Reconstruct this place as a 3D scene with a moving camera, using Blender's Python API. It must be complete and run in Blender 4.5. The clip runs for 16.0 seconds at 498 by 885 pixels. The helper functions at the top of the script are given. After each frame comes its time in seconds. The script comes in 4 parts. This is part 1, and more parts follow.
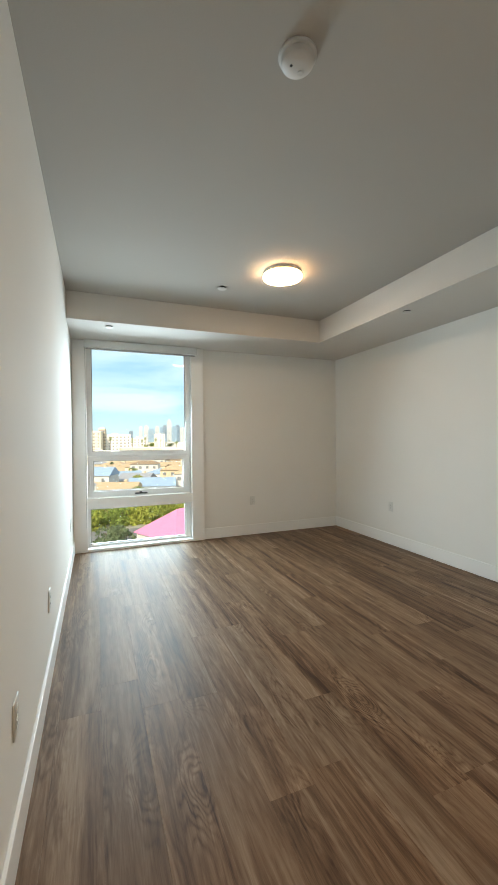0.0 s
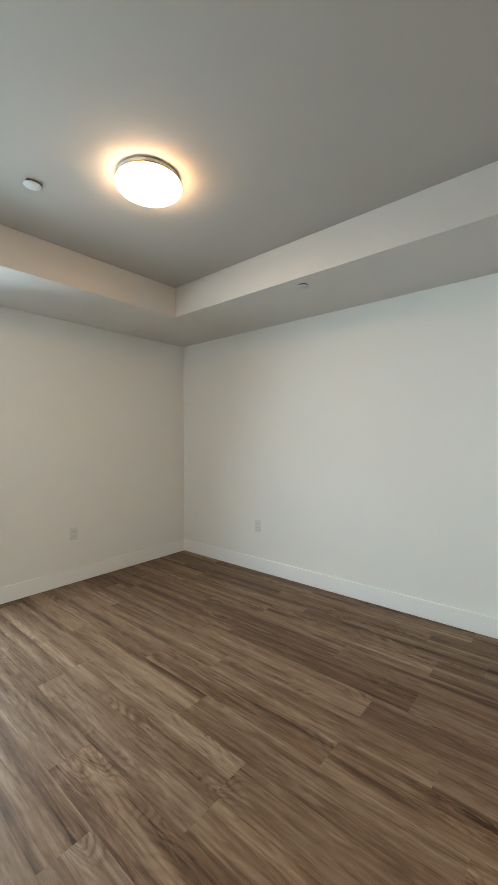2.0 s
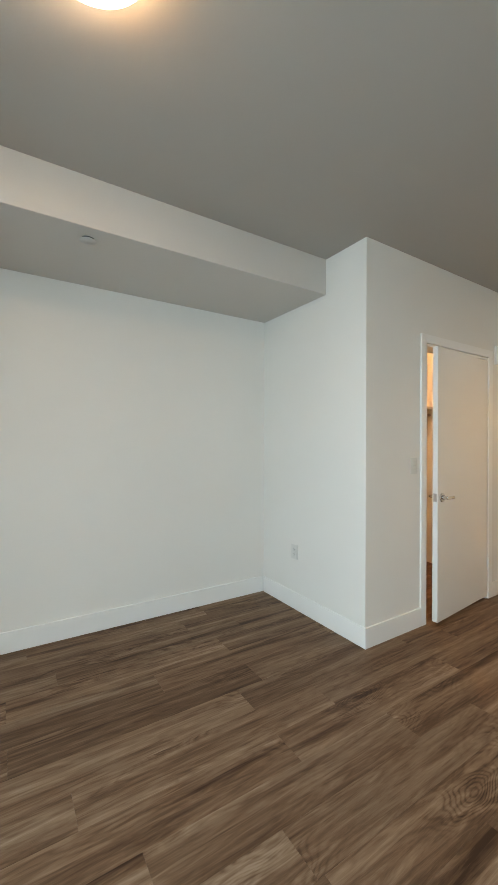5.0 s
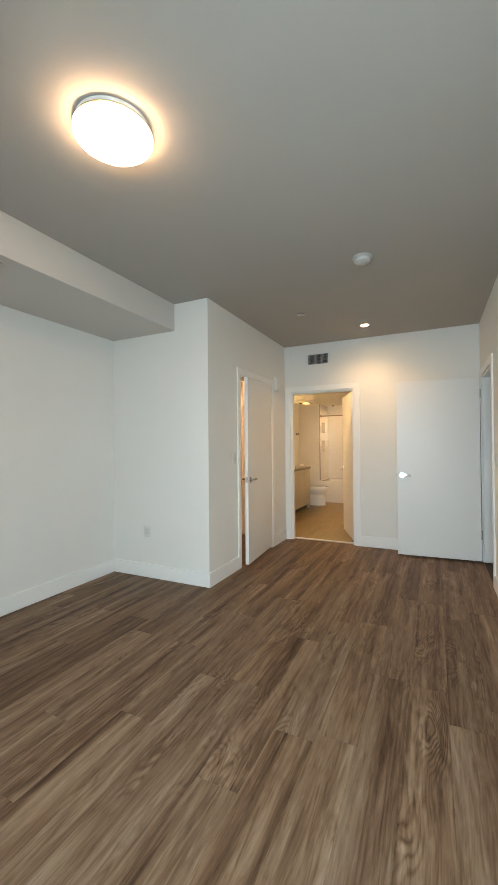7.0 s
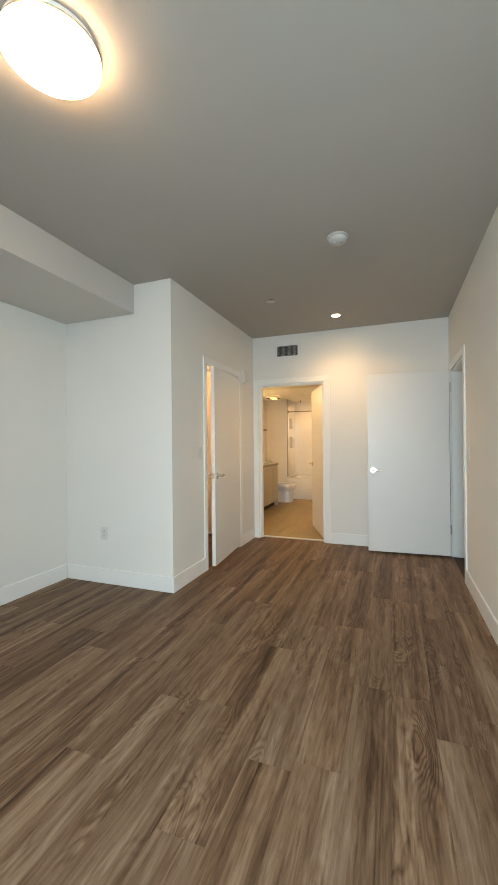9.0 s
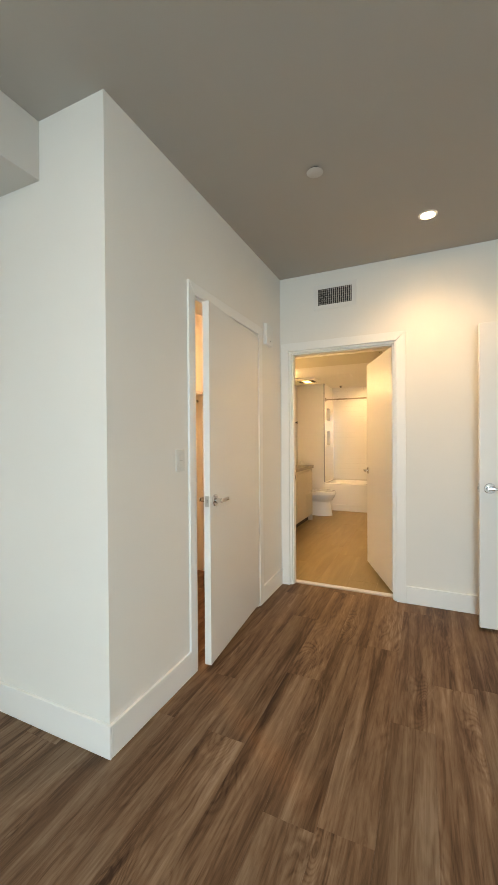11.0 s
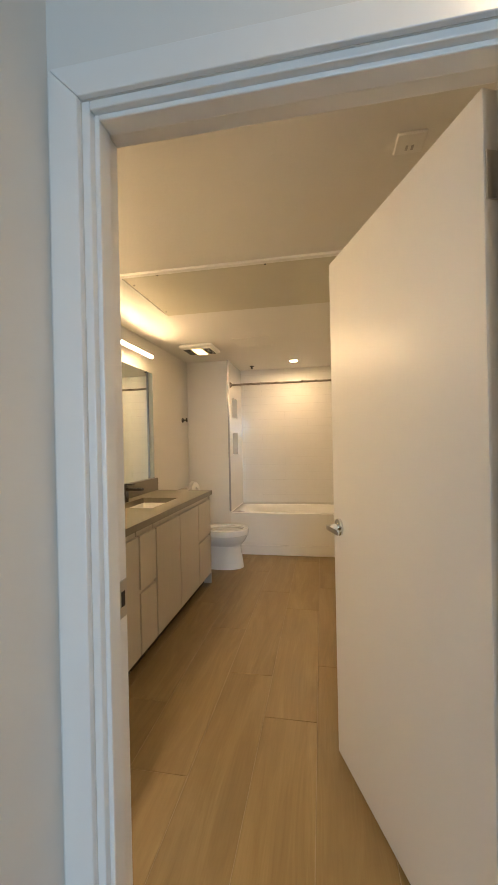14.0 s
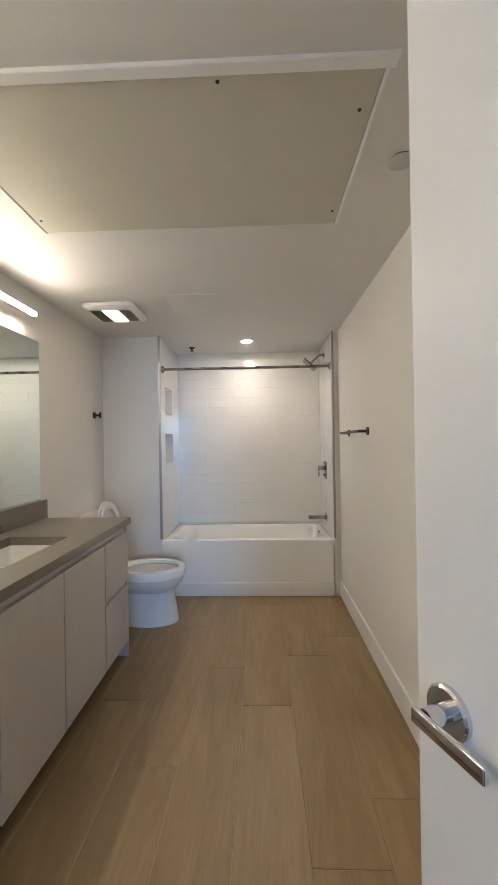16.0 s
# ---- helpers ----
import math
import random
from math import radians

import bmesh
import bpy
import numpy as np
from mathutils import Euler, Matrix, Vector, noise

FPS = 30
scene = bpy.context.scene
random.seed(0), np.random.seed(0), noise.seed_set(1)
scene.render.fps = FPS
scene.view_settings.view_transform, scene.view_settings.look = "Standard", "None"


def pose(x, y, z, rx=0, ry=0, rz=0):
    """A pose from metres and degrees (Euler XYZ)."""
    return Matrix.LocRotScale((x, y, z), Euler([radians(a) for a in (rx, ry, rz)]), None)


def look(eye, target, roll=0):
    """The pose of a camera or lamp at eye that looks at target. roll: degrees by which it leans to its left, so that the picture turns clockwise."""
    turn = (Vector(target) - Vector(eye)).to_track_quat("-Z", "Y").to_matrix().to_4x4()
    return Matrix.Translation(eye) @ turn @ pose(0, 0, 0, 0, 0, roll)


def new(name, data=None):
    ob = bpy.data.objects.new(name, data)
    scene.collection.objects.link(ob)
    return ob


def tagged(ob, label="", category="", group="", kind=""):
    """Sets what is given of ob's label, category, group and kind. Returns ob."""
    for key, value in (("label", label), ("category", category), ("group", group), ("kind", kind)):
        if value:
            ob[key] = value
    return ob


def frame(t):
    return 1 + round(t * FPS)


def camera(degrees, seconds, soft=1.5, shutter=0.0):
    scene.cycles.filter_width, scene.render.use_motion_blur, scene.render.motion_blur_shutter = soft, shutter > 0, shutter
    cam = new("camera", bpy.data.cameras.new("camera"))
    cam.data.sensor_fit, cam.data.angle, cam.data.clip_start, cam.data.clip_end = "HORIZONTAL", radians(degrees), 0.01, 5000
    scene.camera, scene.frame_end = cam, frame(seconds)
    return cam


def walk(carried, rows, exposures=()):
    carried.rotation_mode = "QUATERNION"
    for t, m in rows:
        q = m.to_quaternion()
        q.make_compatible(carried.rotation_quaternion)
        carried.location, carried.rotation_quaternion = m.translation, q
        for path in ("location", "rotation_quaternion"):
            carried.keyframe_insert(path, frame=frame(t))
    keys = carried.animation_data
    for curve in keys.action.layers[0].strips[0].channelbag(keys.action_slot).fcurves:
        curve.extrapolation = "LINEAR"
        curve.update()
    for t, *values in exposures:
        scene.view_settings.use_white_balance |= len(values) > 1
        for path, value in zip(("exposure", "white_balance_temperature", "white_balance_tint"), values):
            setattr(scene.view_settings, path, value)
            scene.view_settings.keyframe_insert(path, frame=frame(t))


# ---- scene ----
cam = camera(65.7, 16.0)
PATH = [
    (0, (0.466, 0.108, 1.285), (1.205, 1.967, 1.267), -0.5),
    (0.5, (0.591, 0.422, 1.296), (1.452, 2.227, 1.272), -0.6),
    (1, (0.666, 0.726, 1.318), (1.707, 2.433, 1.295), -0.6),
    (1.5, (0.692, 1.043, 1.365), (1.976, 2.577, 1.329), -0.4),
    (1.8, (0.719, 1.229, 1.36), (2.149, 2.627, 1.321), -0.5),
    (2, (0.743, 1.348, 1.355), (2.269, 2.64, 1.326), -0.3),
    (2.5, (0.774, 1.669, 1.349), (2.512, 2.658, 1.332), 0.1),
    (3, (0.822, 1.971, 1.366), (2.721, 2.599, 1.352), 0.6),
    (3.5, (0.835, 2.324, 1.317), (2.83, 2.462, 1.325), 0.2),
    (4, (0.889, 2.607, 1.357), (2.863, 2.282, 1.36), 0.0),
    (6.3, (0.769, 3.978, 1.302), (1.884, 2.317, 1.329), -0.2),
    (6.5, (0.74, 4.077, 1.302), (1.769, 2.363, 1.329), -0.4),
    (7, (0.715, 4.278, 1.306), (1.576, 2.473, 1.324), -0.5),
    (7.5, (0.728, 4.406, 1.289), (1.482, 2.554, 1.3), -0.6),
    (8, (0.738, 4.455, 1.264), (1.434, 2.581, 1.28), -0.6),
    (8.2, (0.739, 4.434, 1.265), (1.429, 2.557, 1.28), -0.7),
    (10.3, (1.18, 2.979, 1.287), (1.942, 1.13, 1.269), -0.2),
    (10.5, (1.245, 2.804, 1.301), (2.03, 0.965, 1.282), -0.4),
    (11, (1.429, 2.385, 1.288), (2.26, 0.566, 1.269), -0.4),
    (11.5, (1.626, 1.987, 1.301), (2.477, 0.177, 1.284), -0.4),
    (12, (1.765, 1.573, 1.314), (2.59, -0.249, 1.295), -0.4),
    (12.5, (1.847, 1.147, 1.301), (2.554, -0.724, 1.286), -0.5),
    (13, (1.923, 0.731, 1.298), (2.497, -1.185, 1.281), -0.5),
    (13.5, (1.969, 0.316, 1.31), (2.433, -1.629, 1.299), -0.9),
    (14, (2.021, -0.096, 1.309), (2.389, -2.062, 1.305), -1.2),
    (14.5, (2.058, -0.457, 1.315), (2.380, -2.43, 1.311), -0.7),
    (15, (2.062, -0.751, 1.336), (2.347, -2.731, 1.33), -0.7),
    (15.5, (2.114, -0.982, 1.338), (2.276, -2.976, 1.33), -0.7),
    (16, (2.2, -1.161, 1.32), (2.264, -3.16, 1.324), -0.9),
]
walk(cam, [(t, look(e, g, r)) for t, e, g, r in PATH], exposures=[(0.0,1.2,8400,14),(1.0,1.08,8150,14),(1.5,1.15,8100,14),(2.5,1.5,7750,13),(3.5,1.5,7700,13),(4.2,1.35,7900,13),(6.5,1.2,8100,14),(8.2,1.2,8100,14),(10.5,1.45,8600,14),(11.5,1.4,8400,14),(12.5,1.35,7700,13),(13.5,1.15,7000,12),(14.0,1.0,6350,11),(14.5,0.91,5500,10),(15.0,0.91,4950,9),(15.5,0.97,4600,9),(16.0,0.97,4450,9)])

# ---- light ----
SUN_EL, SUN_AZ = radians(32), radians(205)   # azimuth clockwise from +y
world = bpy.data.worlds.new("world")
scene.world = world
world.use_nodes = True
wn, wl = world.node_tree.nodes, world.node_tree.links
sky = wn.new("ShaderNodeTexSky")
sky.sky_type, sky.sun_disc = "NISHITA", False
sky.sun_elevation, sky.sun_rotation = SUN_EL, SUN_AZ
sky.air_density, sky.dust_density, sky.ozone_density = 1.0, 0.1, 1.8
wn["Background"].inputs["Strength"].default_value = 0.1
air = wn.new("ShaderNodeTexCoord")
flat = wn.new("ShaderNodeMapping")
flat.inputs["Scale"].default_value = (1.6, 1.6, 9.0)
cirrus = wn.new("ShaderNodeTexNoise")
cirrus.inputs["Scale"].default_value, cirrus.inputs["Detail"].default_value, cirrus.inputs["Distortion"].default_value = 1.7, 7, 0.6
veil = wn.new("ShaderNodeValToRGB")                     # thin high cloud over blue haze
veil.color_ramp.elements[0].position, veil.color_ramp.elements[0].color = 0.56, (1.65, 3.75, 6.0, 1)
veil.color_ramp.elements[1].position, veil.color_ramp.elements[1].color = 0.98, (5.6, 7.0, 8.0, 1)
haze = wn.new("ShaderNodeMix")
haze.data_type = "RGBA"
haze.inputs[0].default_value = 0.8
wl.new(air.outputs["Generated"], flat.inputs["Vector"])
wl.new(flat.outputs[0], cirrus.inputs["Vector"])
split = wn.new("ShaderNodeSeparateXYZ")
lift = wn.new("ShaderNodeMath")                         # more cloud higher up, clear blue at the skyline
lift.operation = "MULTIPLY_ADD"
lift.inputs[1].default_value = 1.5
wl.new(air.outputs["Generated"], split.inputs[0])
wl.new(split.outputs["Z"], lift.inputs[0])
wl.new(cirrus.outputs["Fac"], lift.inputs[2])
wl.new(lift.outputs[0], veil.inputs[0])
wl.new(sky.outputs[0], haze.inputs[6])
wl.new(veil.outputs[0], haze.inputs[7])
wl.new(haze.outputs[2], wn["Background"].inputs["Color"])

sun = new("sun", bpy.data.lights.new("sun", "SUN"))
sun.data.energy, sun.data.angle, sun.data.color = 3.0, radians(0.5), (1.0, 0.9, 0.76)
sun.matrix_world = look((80 * math.sin(SUN_AZ), 80 * math.cos(SUN_AZ), 80 * math.tan(SUN_EL)), (0, 0, 0))

daylight = new("window_daylight", bpy.data.lights.new("window_daylight", "AREA"))   # the sky's light just outside the panes
daylight.data.shape, daylight.data.size, daylight.data.size_y = "RECTANGLE", 1.16, 2.3
daylight.data.energy, daylight.data.color = 50.0, (0.49, 0.75, 1.0)
daylight.data.spread = radians(150)
daylight.matrix_world = pose(0.985, 5.125, 1.21, -90, 0, 0) @ pose(0, 0, 0, 22, 0, 0)


spot = new("hall_downlight_beam", bpy.data.lights.new("hall_downlight_beam", "SPOT"))   # the beam of the recessed hall downlight
spot.data.energy, spot.data.color = 21.0, (1.0, 0.70, 0.40)
spot.data.spot_size, spot.data.spot_blend, spot.data.shadow_soft_size = radians(140), 1.0, 0.035
spot.matrix_world = pose(1.41, -0.305, 2.678)


# ---- materials ----
def nodes_of(name):
    m = bpy.data.materials.new(name)
    m.use_nodes = True
    return m, m.node_tree.nodes, m.node_tree.links, m.node_tree.nodes["Principled BSDF"]


def ramp(nodes, stops):
    r = nodes.new("ShaderNodeValToRGB")
    r.color_ramp.elements.remove(r.color_ramp.elements[1])
    for i, (p, c) in enumerate(stops):
        e = r.color_ramp.elements[0] if i == 0 else r.color_ramp.elements.new(p)
        e.position, e.color = p, (*c, 1)
    return r


def coords(nodes, links, scale=(1, 1, 1), shift=False):
    """Object coordinates scaled to the pattern, moved by each object's own random number."""
    tc, mp = nodes.new("ShaderNodeTexCoord"), nodes.new("ShaderNodeMapping")
    mp.inputs["Scale"].default_value = scale
    if shift:
        oi, mul = nodes.new("ShaderNodeObjectInfo"), nodes.new("ShaderNodeVectorMath")
        mul.operation = "SCALE"
        mul.inputs[0].default_value = (7.3, 31.0, 19.0)
        links.new(oi.outputs["Random"], mul.inputs["Scale"])
        add = nodes.new("ShaderNodeVectorMath")
        links.new(tc.outputs["Object"], add.inputs[0])
        links.new(mul.outputs[0], add.inputs[1])
        links.new(add.outputs[0], mp.inputs["Vector"])
    else:
        links.new(tc.outputs["Object"], mp.inputs["Vector"])
    return mp.outputs[0]


def noise_tex(nodes, links, vec, scale, detail=4, rough=0.55, distort=0.0):
    n = nodes.new("ShaderNodeTexNoise")
    n.inputs["Scale"].default_value, n.inputs["Detail"].default_value = scale, detail
    n.inputs["Roughness"].default_value, n.inputs["Distortion"].default_value = rough, distort
    links.new(vec, n.inputs["Vector"])
    return n.outputs["Fac"]


def bump(nodes, links, height, bsdf, strength, dist):
    b = nodes.new("ShaderNodeBump")
    b.inputs["Strength"].default_value, b.inputs["Distance"].default_value = strength, dist
    links.new(height, b.inputs["Height"])
    links.new(b.outputs[0], bsdf.inputs["Normal"])


def plain(name, color, rough=0.5, metal=0.0, vary=0.04, scale=3.0, grain=0.0, grain_scale=300, grain_dist=0.0005, coat=0.0, spec=0.5):
    """Paint, metal, plastic or stone: a base colour with soft blotches, uneven gloss and a fine grain."""
    m, n, l, b = nodes_of(name)
    v = coords(n, l)
    f = noise_tex(n, l, v, scale, 5)
    lo = [max(0, c * (1 - vary)) for c in color]
    hi = [min(1, c * (1 + vary)) for c in color]
    r = ramp(n, [(0.3, lo), (0.7, hi)])
    l.new(f, r.inputs[0])
    l.new(r.outputs[0], b.inputs["Base Color"])
    mr = n.new("ShaderNodeMapRange")
    mr.inputs["To Min"].default_value, mr.inputs["To Max"].default_value = rough * 0.88, min(1, rough * 1.12)
    l.new(noise_tex(n, l, v, scale * 4, 3), mr.inputs["Value"])
    l.new(mr.outputs[0], b.inputs["Roughness"])
    b.inputs["Metallic"].default_value = metal
    b.inputs["Coat Weight"].default_value = coat
    b.inputs["Specular IOR Level"].default_value = spec
    if grain:
        bump(n, l, noise_tex(n, l, v, grain_scale, 3), b, grain, grain_dist)
    return m


def emitter(name, color, strength):
    m, n, l, b = nodes_of(name)
    b.inputs["Base Color"].default_value = (0.9, 0.9, 0.9, 1)
    b.inputs["Emission Color"].default_value = (*color, 1)
    b.inputs["Emission Strength"].default_value = strength
    return m


def plank_mat():
    """Walnut-look vinyl plank: long fine streaks, lighter sapwood bands, cathedral loops and small knots, along y."""
    m, n, l, b = nodes_of("vinyl_plank")
    v = coords(n, l, (1, 1, 1), True)

    def stretched(sx, sy):
        mp = n.new("ShaderNodeMapping")
        mp.inputs["Scale"].default_value = (sx, sy, 1)
        l.new(v, mp.inputs["Vector"])
        return mp.outputs[0]

    def math_node(op, a, c):
        x = n.new("ShaderNodeMath")
        x.operation = op
        for k, s in enumerate((a, c)):
            if isinstance(s, (int, float)):
                x.inputs[k].default_value = s
            else:
                l.new(s, x.inputs[k])
        return x.outputs[0]

    def ranged(s, a, b0, c, d):
        x = n.new("ShaderNodeMapRange")
        for k, q in zip(("From Min", "From Max", "To Min", "To Max"), (a, b0, c, d)):
            x.inputs[k].default_value = q
        l.new(s, x.inputs["Value"])
        return x.outputs[0]

    def spread(s, k):
        return math_node("MULTIPLY", math_node("SUBTRACT", s, 0.5), k)

    # growth rings: lines along the plank, bent by slow waves and closed into ovals round sparse knots
    knots = n.new("ShaderNodeTexVoronoi")
    knots.inputs["Scale"].default_value = 1.0
    l.new(stretched(4.6, 1.5), knots.inputs["Vector"])
    near = ranged(knots.outputs["Distance"], 0.0, 0.5, 1.0, 0.0)
    pull = math_node("MULTIPLY", near, near)
    sep = n.new("ShaderNodeSeparateXYZ")
    l.new(v, sep.inputs[0])
    field = math_node("MULTIPLY", sep.outputs[0], 38.0)
    field = math_node("ADD", field, math_node("MULTIPLY", noise_tex(n, l, stretched(5.0, 1.1), 1.0, 2, 0.5, 0.9), 11.0))
    field = math_node("ADD", field, math_node("MULTIPLY", pull, 9.0))
    field = math_node("ADD", field, math_node("MULTIPLY", noise_tex(n, l, stretched(30, 7), 1.0, 3, 0.55), 1.1))
    rings = ranged(math_node("PINGPONG", field, 0.5), 0.0, 0.32, 0.0, 1.0)
    mask = math_node("ADD", ranged(near, 0.08, 0.5, 0.03, 0.13), ranged(noise_tex(n, l, stretched(6, 1.3), 1.0, 1, 0.4), 0.48, 0.65, 0.0, 0.05))
    mask = math_node("MULTIPLY", mask, ranged(noise_tex(n, l, stretched(14, 2.2), 1.0, 2, 0.5), 0.38, 0.62, 0.25, 1.0))
    streak = noise_tex(n, l, stretched(36, 2.9), 1.0, 5, 0.64, 1.5)
    band = noise_tex(n, l, stretched(13, 0.42), 1.0, 3, 0.55, 0.5)
    fine = noise_tex(n, l, stretched(380, 6), 1.0, 3, 0.6)
    thin = ranged(noise_tex(n, l, stretched(22, 0.9), 1.0, 3, 0.55, 0.6), 0.60, 0.74, 0.0, -0.17)
    f = math_node("ADD", spread(streak, 0.5), spread(band, 0.72))
    f = math_node("ADD", f, spread(fine, 0.15))
    f = math_node("ADD", f, math_node("MULTIPLY", math_node("SUBTRACT", rings, 0.68), mask))
    figure = noise_tex(n, l, stretched(17, 4.0), 1.0, 3, 0.5, 2.2)
    f = math_node("ADD", f, math_node("MULTIPLY", spread(figure, 0.95), ranged(near, 0.0, 0.55, 0.12, 0.6)))
    f = math_node("ADD", f, thin)
    f = math_node("ADD", f, 0.522)
    kr = ramp(n, [(0.0, (0.12, 0.06, 0.04)), (0.02, (0.3, 0.2, 0.15)), (0.06, (1, 1, 1))])
    l.new(knots.outputs["Distance"], kr.inputs[0])
    r = ramp(n, [(0.27, (0.046, 0.022, 0.012)), (0.40, (0.106, 0.058, 0.033)), (0.50, (0.168, 0.098, 0.058)), (0.60, (0.228, 0.146, 0.093)), (0.74, (0.32, 0.228, 0.162))])
    l.new(f, r.inputs[0])
    dark = n.new("ShaderNodeMix")
    dark.data_type, dark.blend_type = "RGBA", "MULTIPLY"
    dark.inputs[0].default_value = 0.7
    l.new(r.outputs[0], dark.inputs[6])
    l.new(kr.outputs[0], dark.inputs[7])
    oi, mr, hsv = n.new("ShaderNodeObjectInfo"), n.new("ShaderNodeMapRange"), n.new("ShaderNodeHueSaturation")
    mr.inputs["To Min"].default_value, mr.inputs["To Max"].default_value = 0.86, 1.12
    l.new(oi.outputs["Random"], mr.inputs["Value"])
    l.new(dark.outputs[2], hsv.inputs["Color"])
    l.new(mr.outputs[0], hsv.inputs["Value"])
    l.new(hsv.outputs[0], b.inputs["Base Color"])
    mr2 = n.new("ShaderNodeMapRange")
    mr2.inputs["To Min"].default_value, mr2.inputs["To Max"].default_value = 0.42, 0.56
    l.new(f, mr2.inputs["Value"])
    l.new(mr2.outputs[0], b.inputs["Roughness"])
    b.inputs["Specular IOR Level"].default_value = 0.16
    bump(n, l, f, b, 0.2, 0.0006)
    return m


def tan_plank_mat():
    """Wood-look porcelain plank: pale tan, faint long grain."""
    m, n, l, b = nodes_of("porcelain_plank")
    v = coords(n, l, (9, 1.1, 1), True)
    f = noise_tex(n, l, v, 1.0, 5, 0.62, 1.3)
    f2 = noise_tex(n, l, coords(n, l, (120, 5, 1), True), 1.0, 3)
    x = n.new("ShaderNodeMix")
    x.inputs[0].default_value = 0.2
    l.new(f, x.inputs[2])
    l.new(f2, x.inputs[3])
    r = ramp(n, [(0.3, (0.225, 0.155, 0.064)), (0.5, (0.282, 0.199, 0.086)), (0.7, (0.350, 0.257, 0.120))])
    l.new(x.outputs[0], r.inputs[0])
    oi, mr, hsv = n.new("ShaderNodeObjectInfo"), n.new("ShaderNodeMapRange"), n.new("ShaderNodeHueSaturation")
    mr.inputs["To Min"].default_value, mr.inputs["To Max"].default_value = 0.94, 1.06
    l.new(oi.outputs["Random"], mr.inputs["Value"])
    l.new(mr.outputs[0], hsv.inputs["Value"])
    l.new(r.outputs[0], hsv.inputs["Color"])
    l.new(hsv.outputs[0], b.inputs["Base Color"])
    b.inputs["Roughness"].default_value = 0.42
    bump(n, l, x.outputs[0], b, 0.15, 0.0006)
    return m


def glass_mat(name, tint=(1, 1, 1)):
    m, n, l, b = nodes_of(name)
    n.remove(b)
    tr, gl, mx, fr = n.new("ShaderNodeBsdfTransparent"), n.new("ShaderNodeBsdfGlossy"), n.new("ShaderNodeMixShader"), n.new("ShaderNodeFresnel")
    tr.inputs[0].default_value = (*tint, 1)
    gl.inputs["Roughness"].default_value = 0.0
    fr.inputs["IOR"].default_value = 1.45
    l.new(fr.outputs[0], mx.inputs[0])
    l.new(tr.outputs[0], mx.inputs[1])
    l.new(gl.outputs[0], mx.inputs[2])
    l.new(mx.outputs[0], n["Material Output"].inputs[0])
    return m


def marble_mat():
    m, n, l, b = nodes_of("marble_tile")
    v = coords(n, l, (1, 1, 1), True)
    f = noise_tex(n, l, v, 1.6, 6, 0.6, 1.6)
    d = n.new("ShaderNodeMath")
    d.operation = "SUBTRACT"
    d.inputs[1].default_value = 0.5
    l.new(f, d.inputs[0])
    a = n.new("ShaderNodeMath")
    a.operation = "ABSOLUTE"
    l.new(d.outputs[0], a.inputs[0])
    r = ramp(n, [(0.0, (0.72, 0.715, 0.70)), (0.012, (0.79, 0.785, 0.77)), (0.06, (0.82, 0.815, 0.80))])
    l.new(a.outputs[0], r.inputs[0])
    l.new(r.outputs[0], b.inputs["Base Color"])
    b.inputs["Roughness"].default_value = 0.1
    return m


def cabinet_mat():
    m, n, l, b = nodes_of("pale_laminate")
    v = coords(n, l, (70, 70, 4), True)
    f = noise_tex(n, l, v, 1.0, 4, 0.6)
    r = ramp(n, [(0.3, (0.555, 0.512, 0.435)), (0.7, (0.58, 0.537, 0.46))])
    l.new(f, r.inputs[0])
    l.new(r.outputs[0], b.inputs["Base Color"])
    b.inputs["Roughness"].default_value = 0.5
    bump(n, l, f, b, 0.1, 0.0004)
    return m


M_WALL = plain("wall_paint", (0.82, 0.805, 0.765), 0.85, vary=0.012, scale=1.5, grain=0.25, grain_scale=260, grain_dist=0.0006, spec=0.18)
M_BCEIL = plain("bathroom_ceiling_paint", (0.77, 0.76, 0.73), 0.8, vary=0.015, scale=1.2, grain=0.5, grain_scale=70, grain_dist=0.0015, spec=0.2)
# Off-white ceiling paint taken down to mid grey: its shade is in the colour.
M_CEIL = plain("shaded_ceiling_paint", (0.455, 0.43, 0.395), 0.9, vary=0.015, scale=1.2, grain=0.35, grain_scale=150, grain_dist=0.001, spec=0.15)
# Soffit sits between wall white and ceiling grey, with shade mixed into it.
M_SOFFIT = plain("shaded_soffit_paint", (0.62, 0.595, 0.56), 0.9, vary=0.015, scale=1.2, grain=0.35, grain_scale=150, grain_dist=0.001, spec=0.15)
M_TRIM = plain("trim_enamel", (0.88, 0.875, 0.85), 0.32, vary=0.012, scale=2.0, grain=0.08, grain_scale=180)
M_DOOR = plain("door_enamel", (0.82, 0.81, 0.785), 0.34, vary=0.008, scale=1.0, grain=0.06, grain_scale=22, grain_dist=0.0006)
M_VINYL = plain("window_vinyl", (0.82, 0.82, 0.81), 0.35, vary=0.015)
M_PLASTIC = plain("white_plastic", (0.8, 0.795, 0.77), 0.38, vary=0.02)
# A step darker than the other white plastic; the wall plates' shadow is in it.
M_PLATE = plain("plate_plastic", (0.70, 0.695, 0.66), 0.4, vary=0.02)
M_DETECTOR = plain("detector_plastic", (0.58, 0.57, 0.55), 0.5, vary=0.02)
M_SLOT = plain("dark_slot", (0.02, 0.02, 0.02), 0.7)
M_GREYP = plain("grey_plastic", (0.42, 0.42, 0.41), 0.5)
M_CHROME = plain("chrome", (0.72, 0.72, 0.73), 0.1, 1.0, vary=0.03)
M_STEEL = plain("brushed_steel", (0.55, 0.53, 0.50), 0.3, 1.0, vary=0.05)
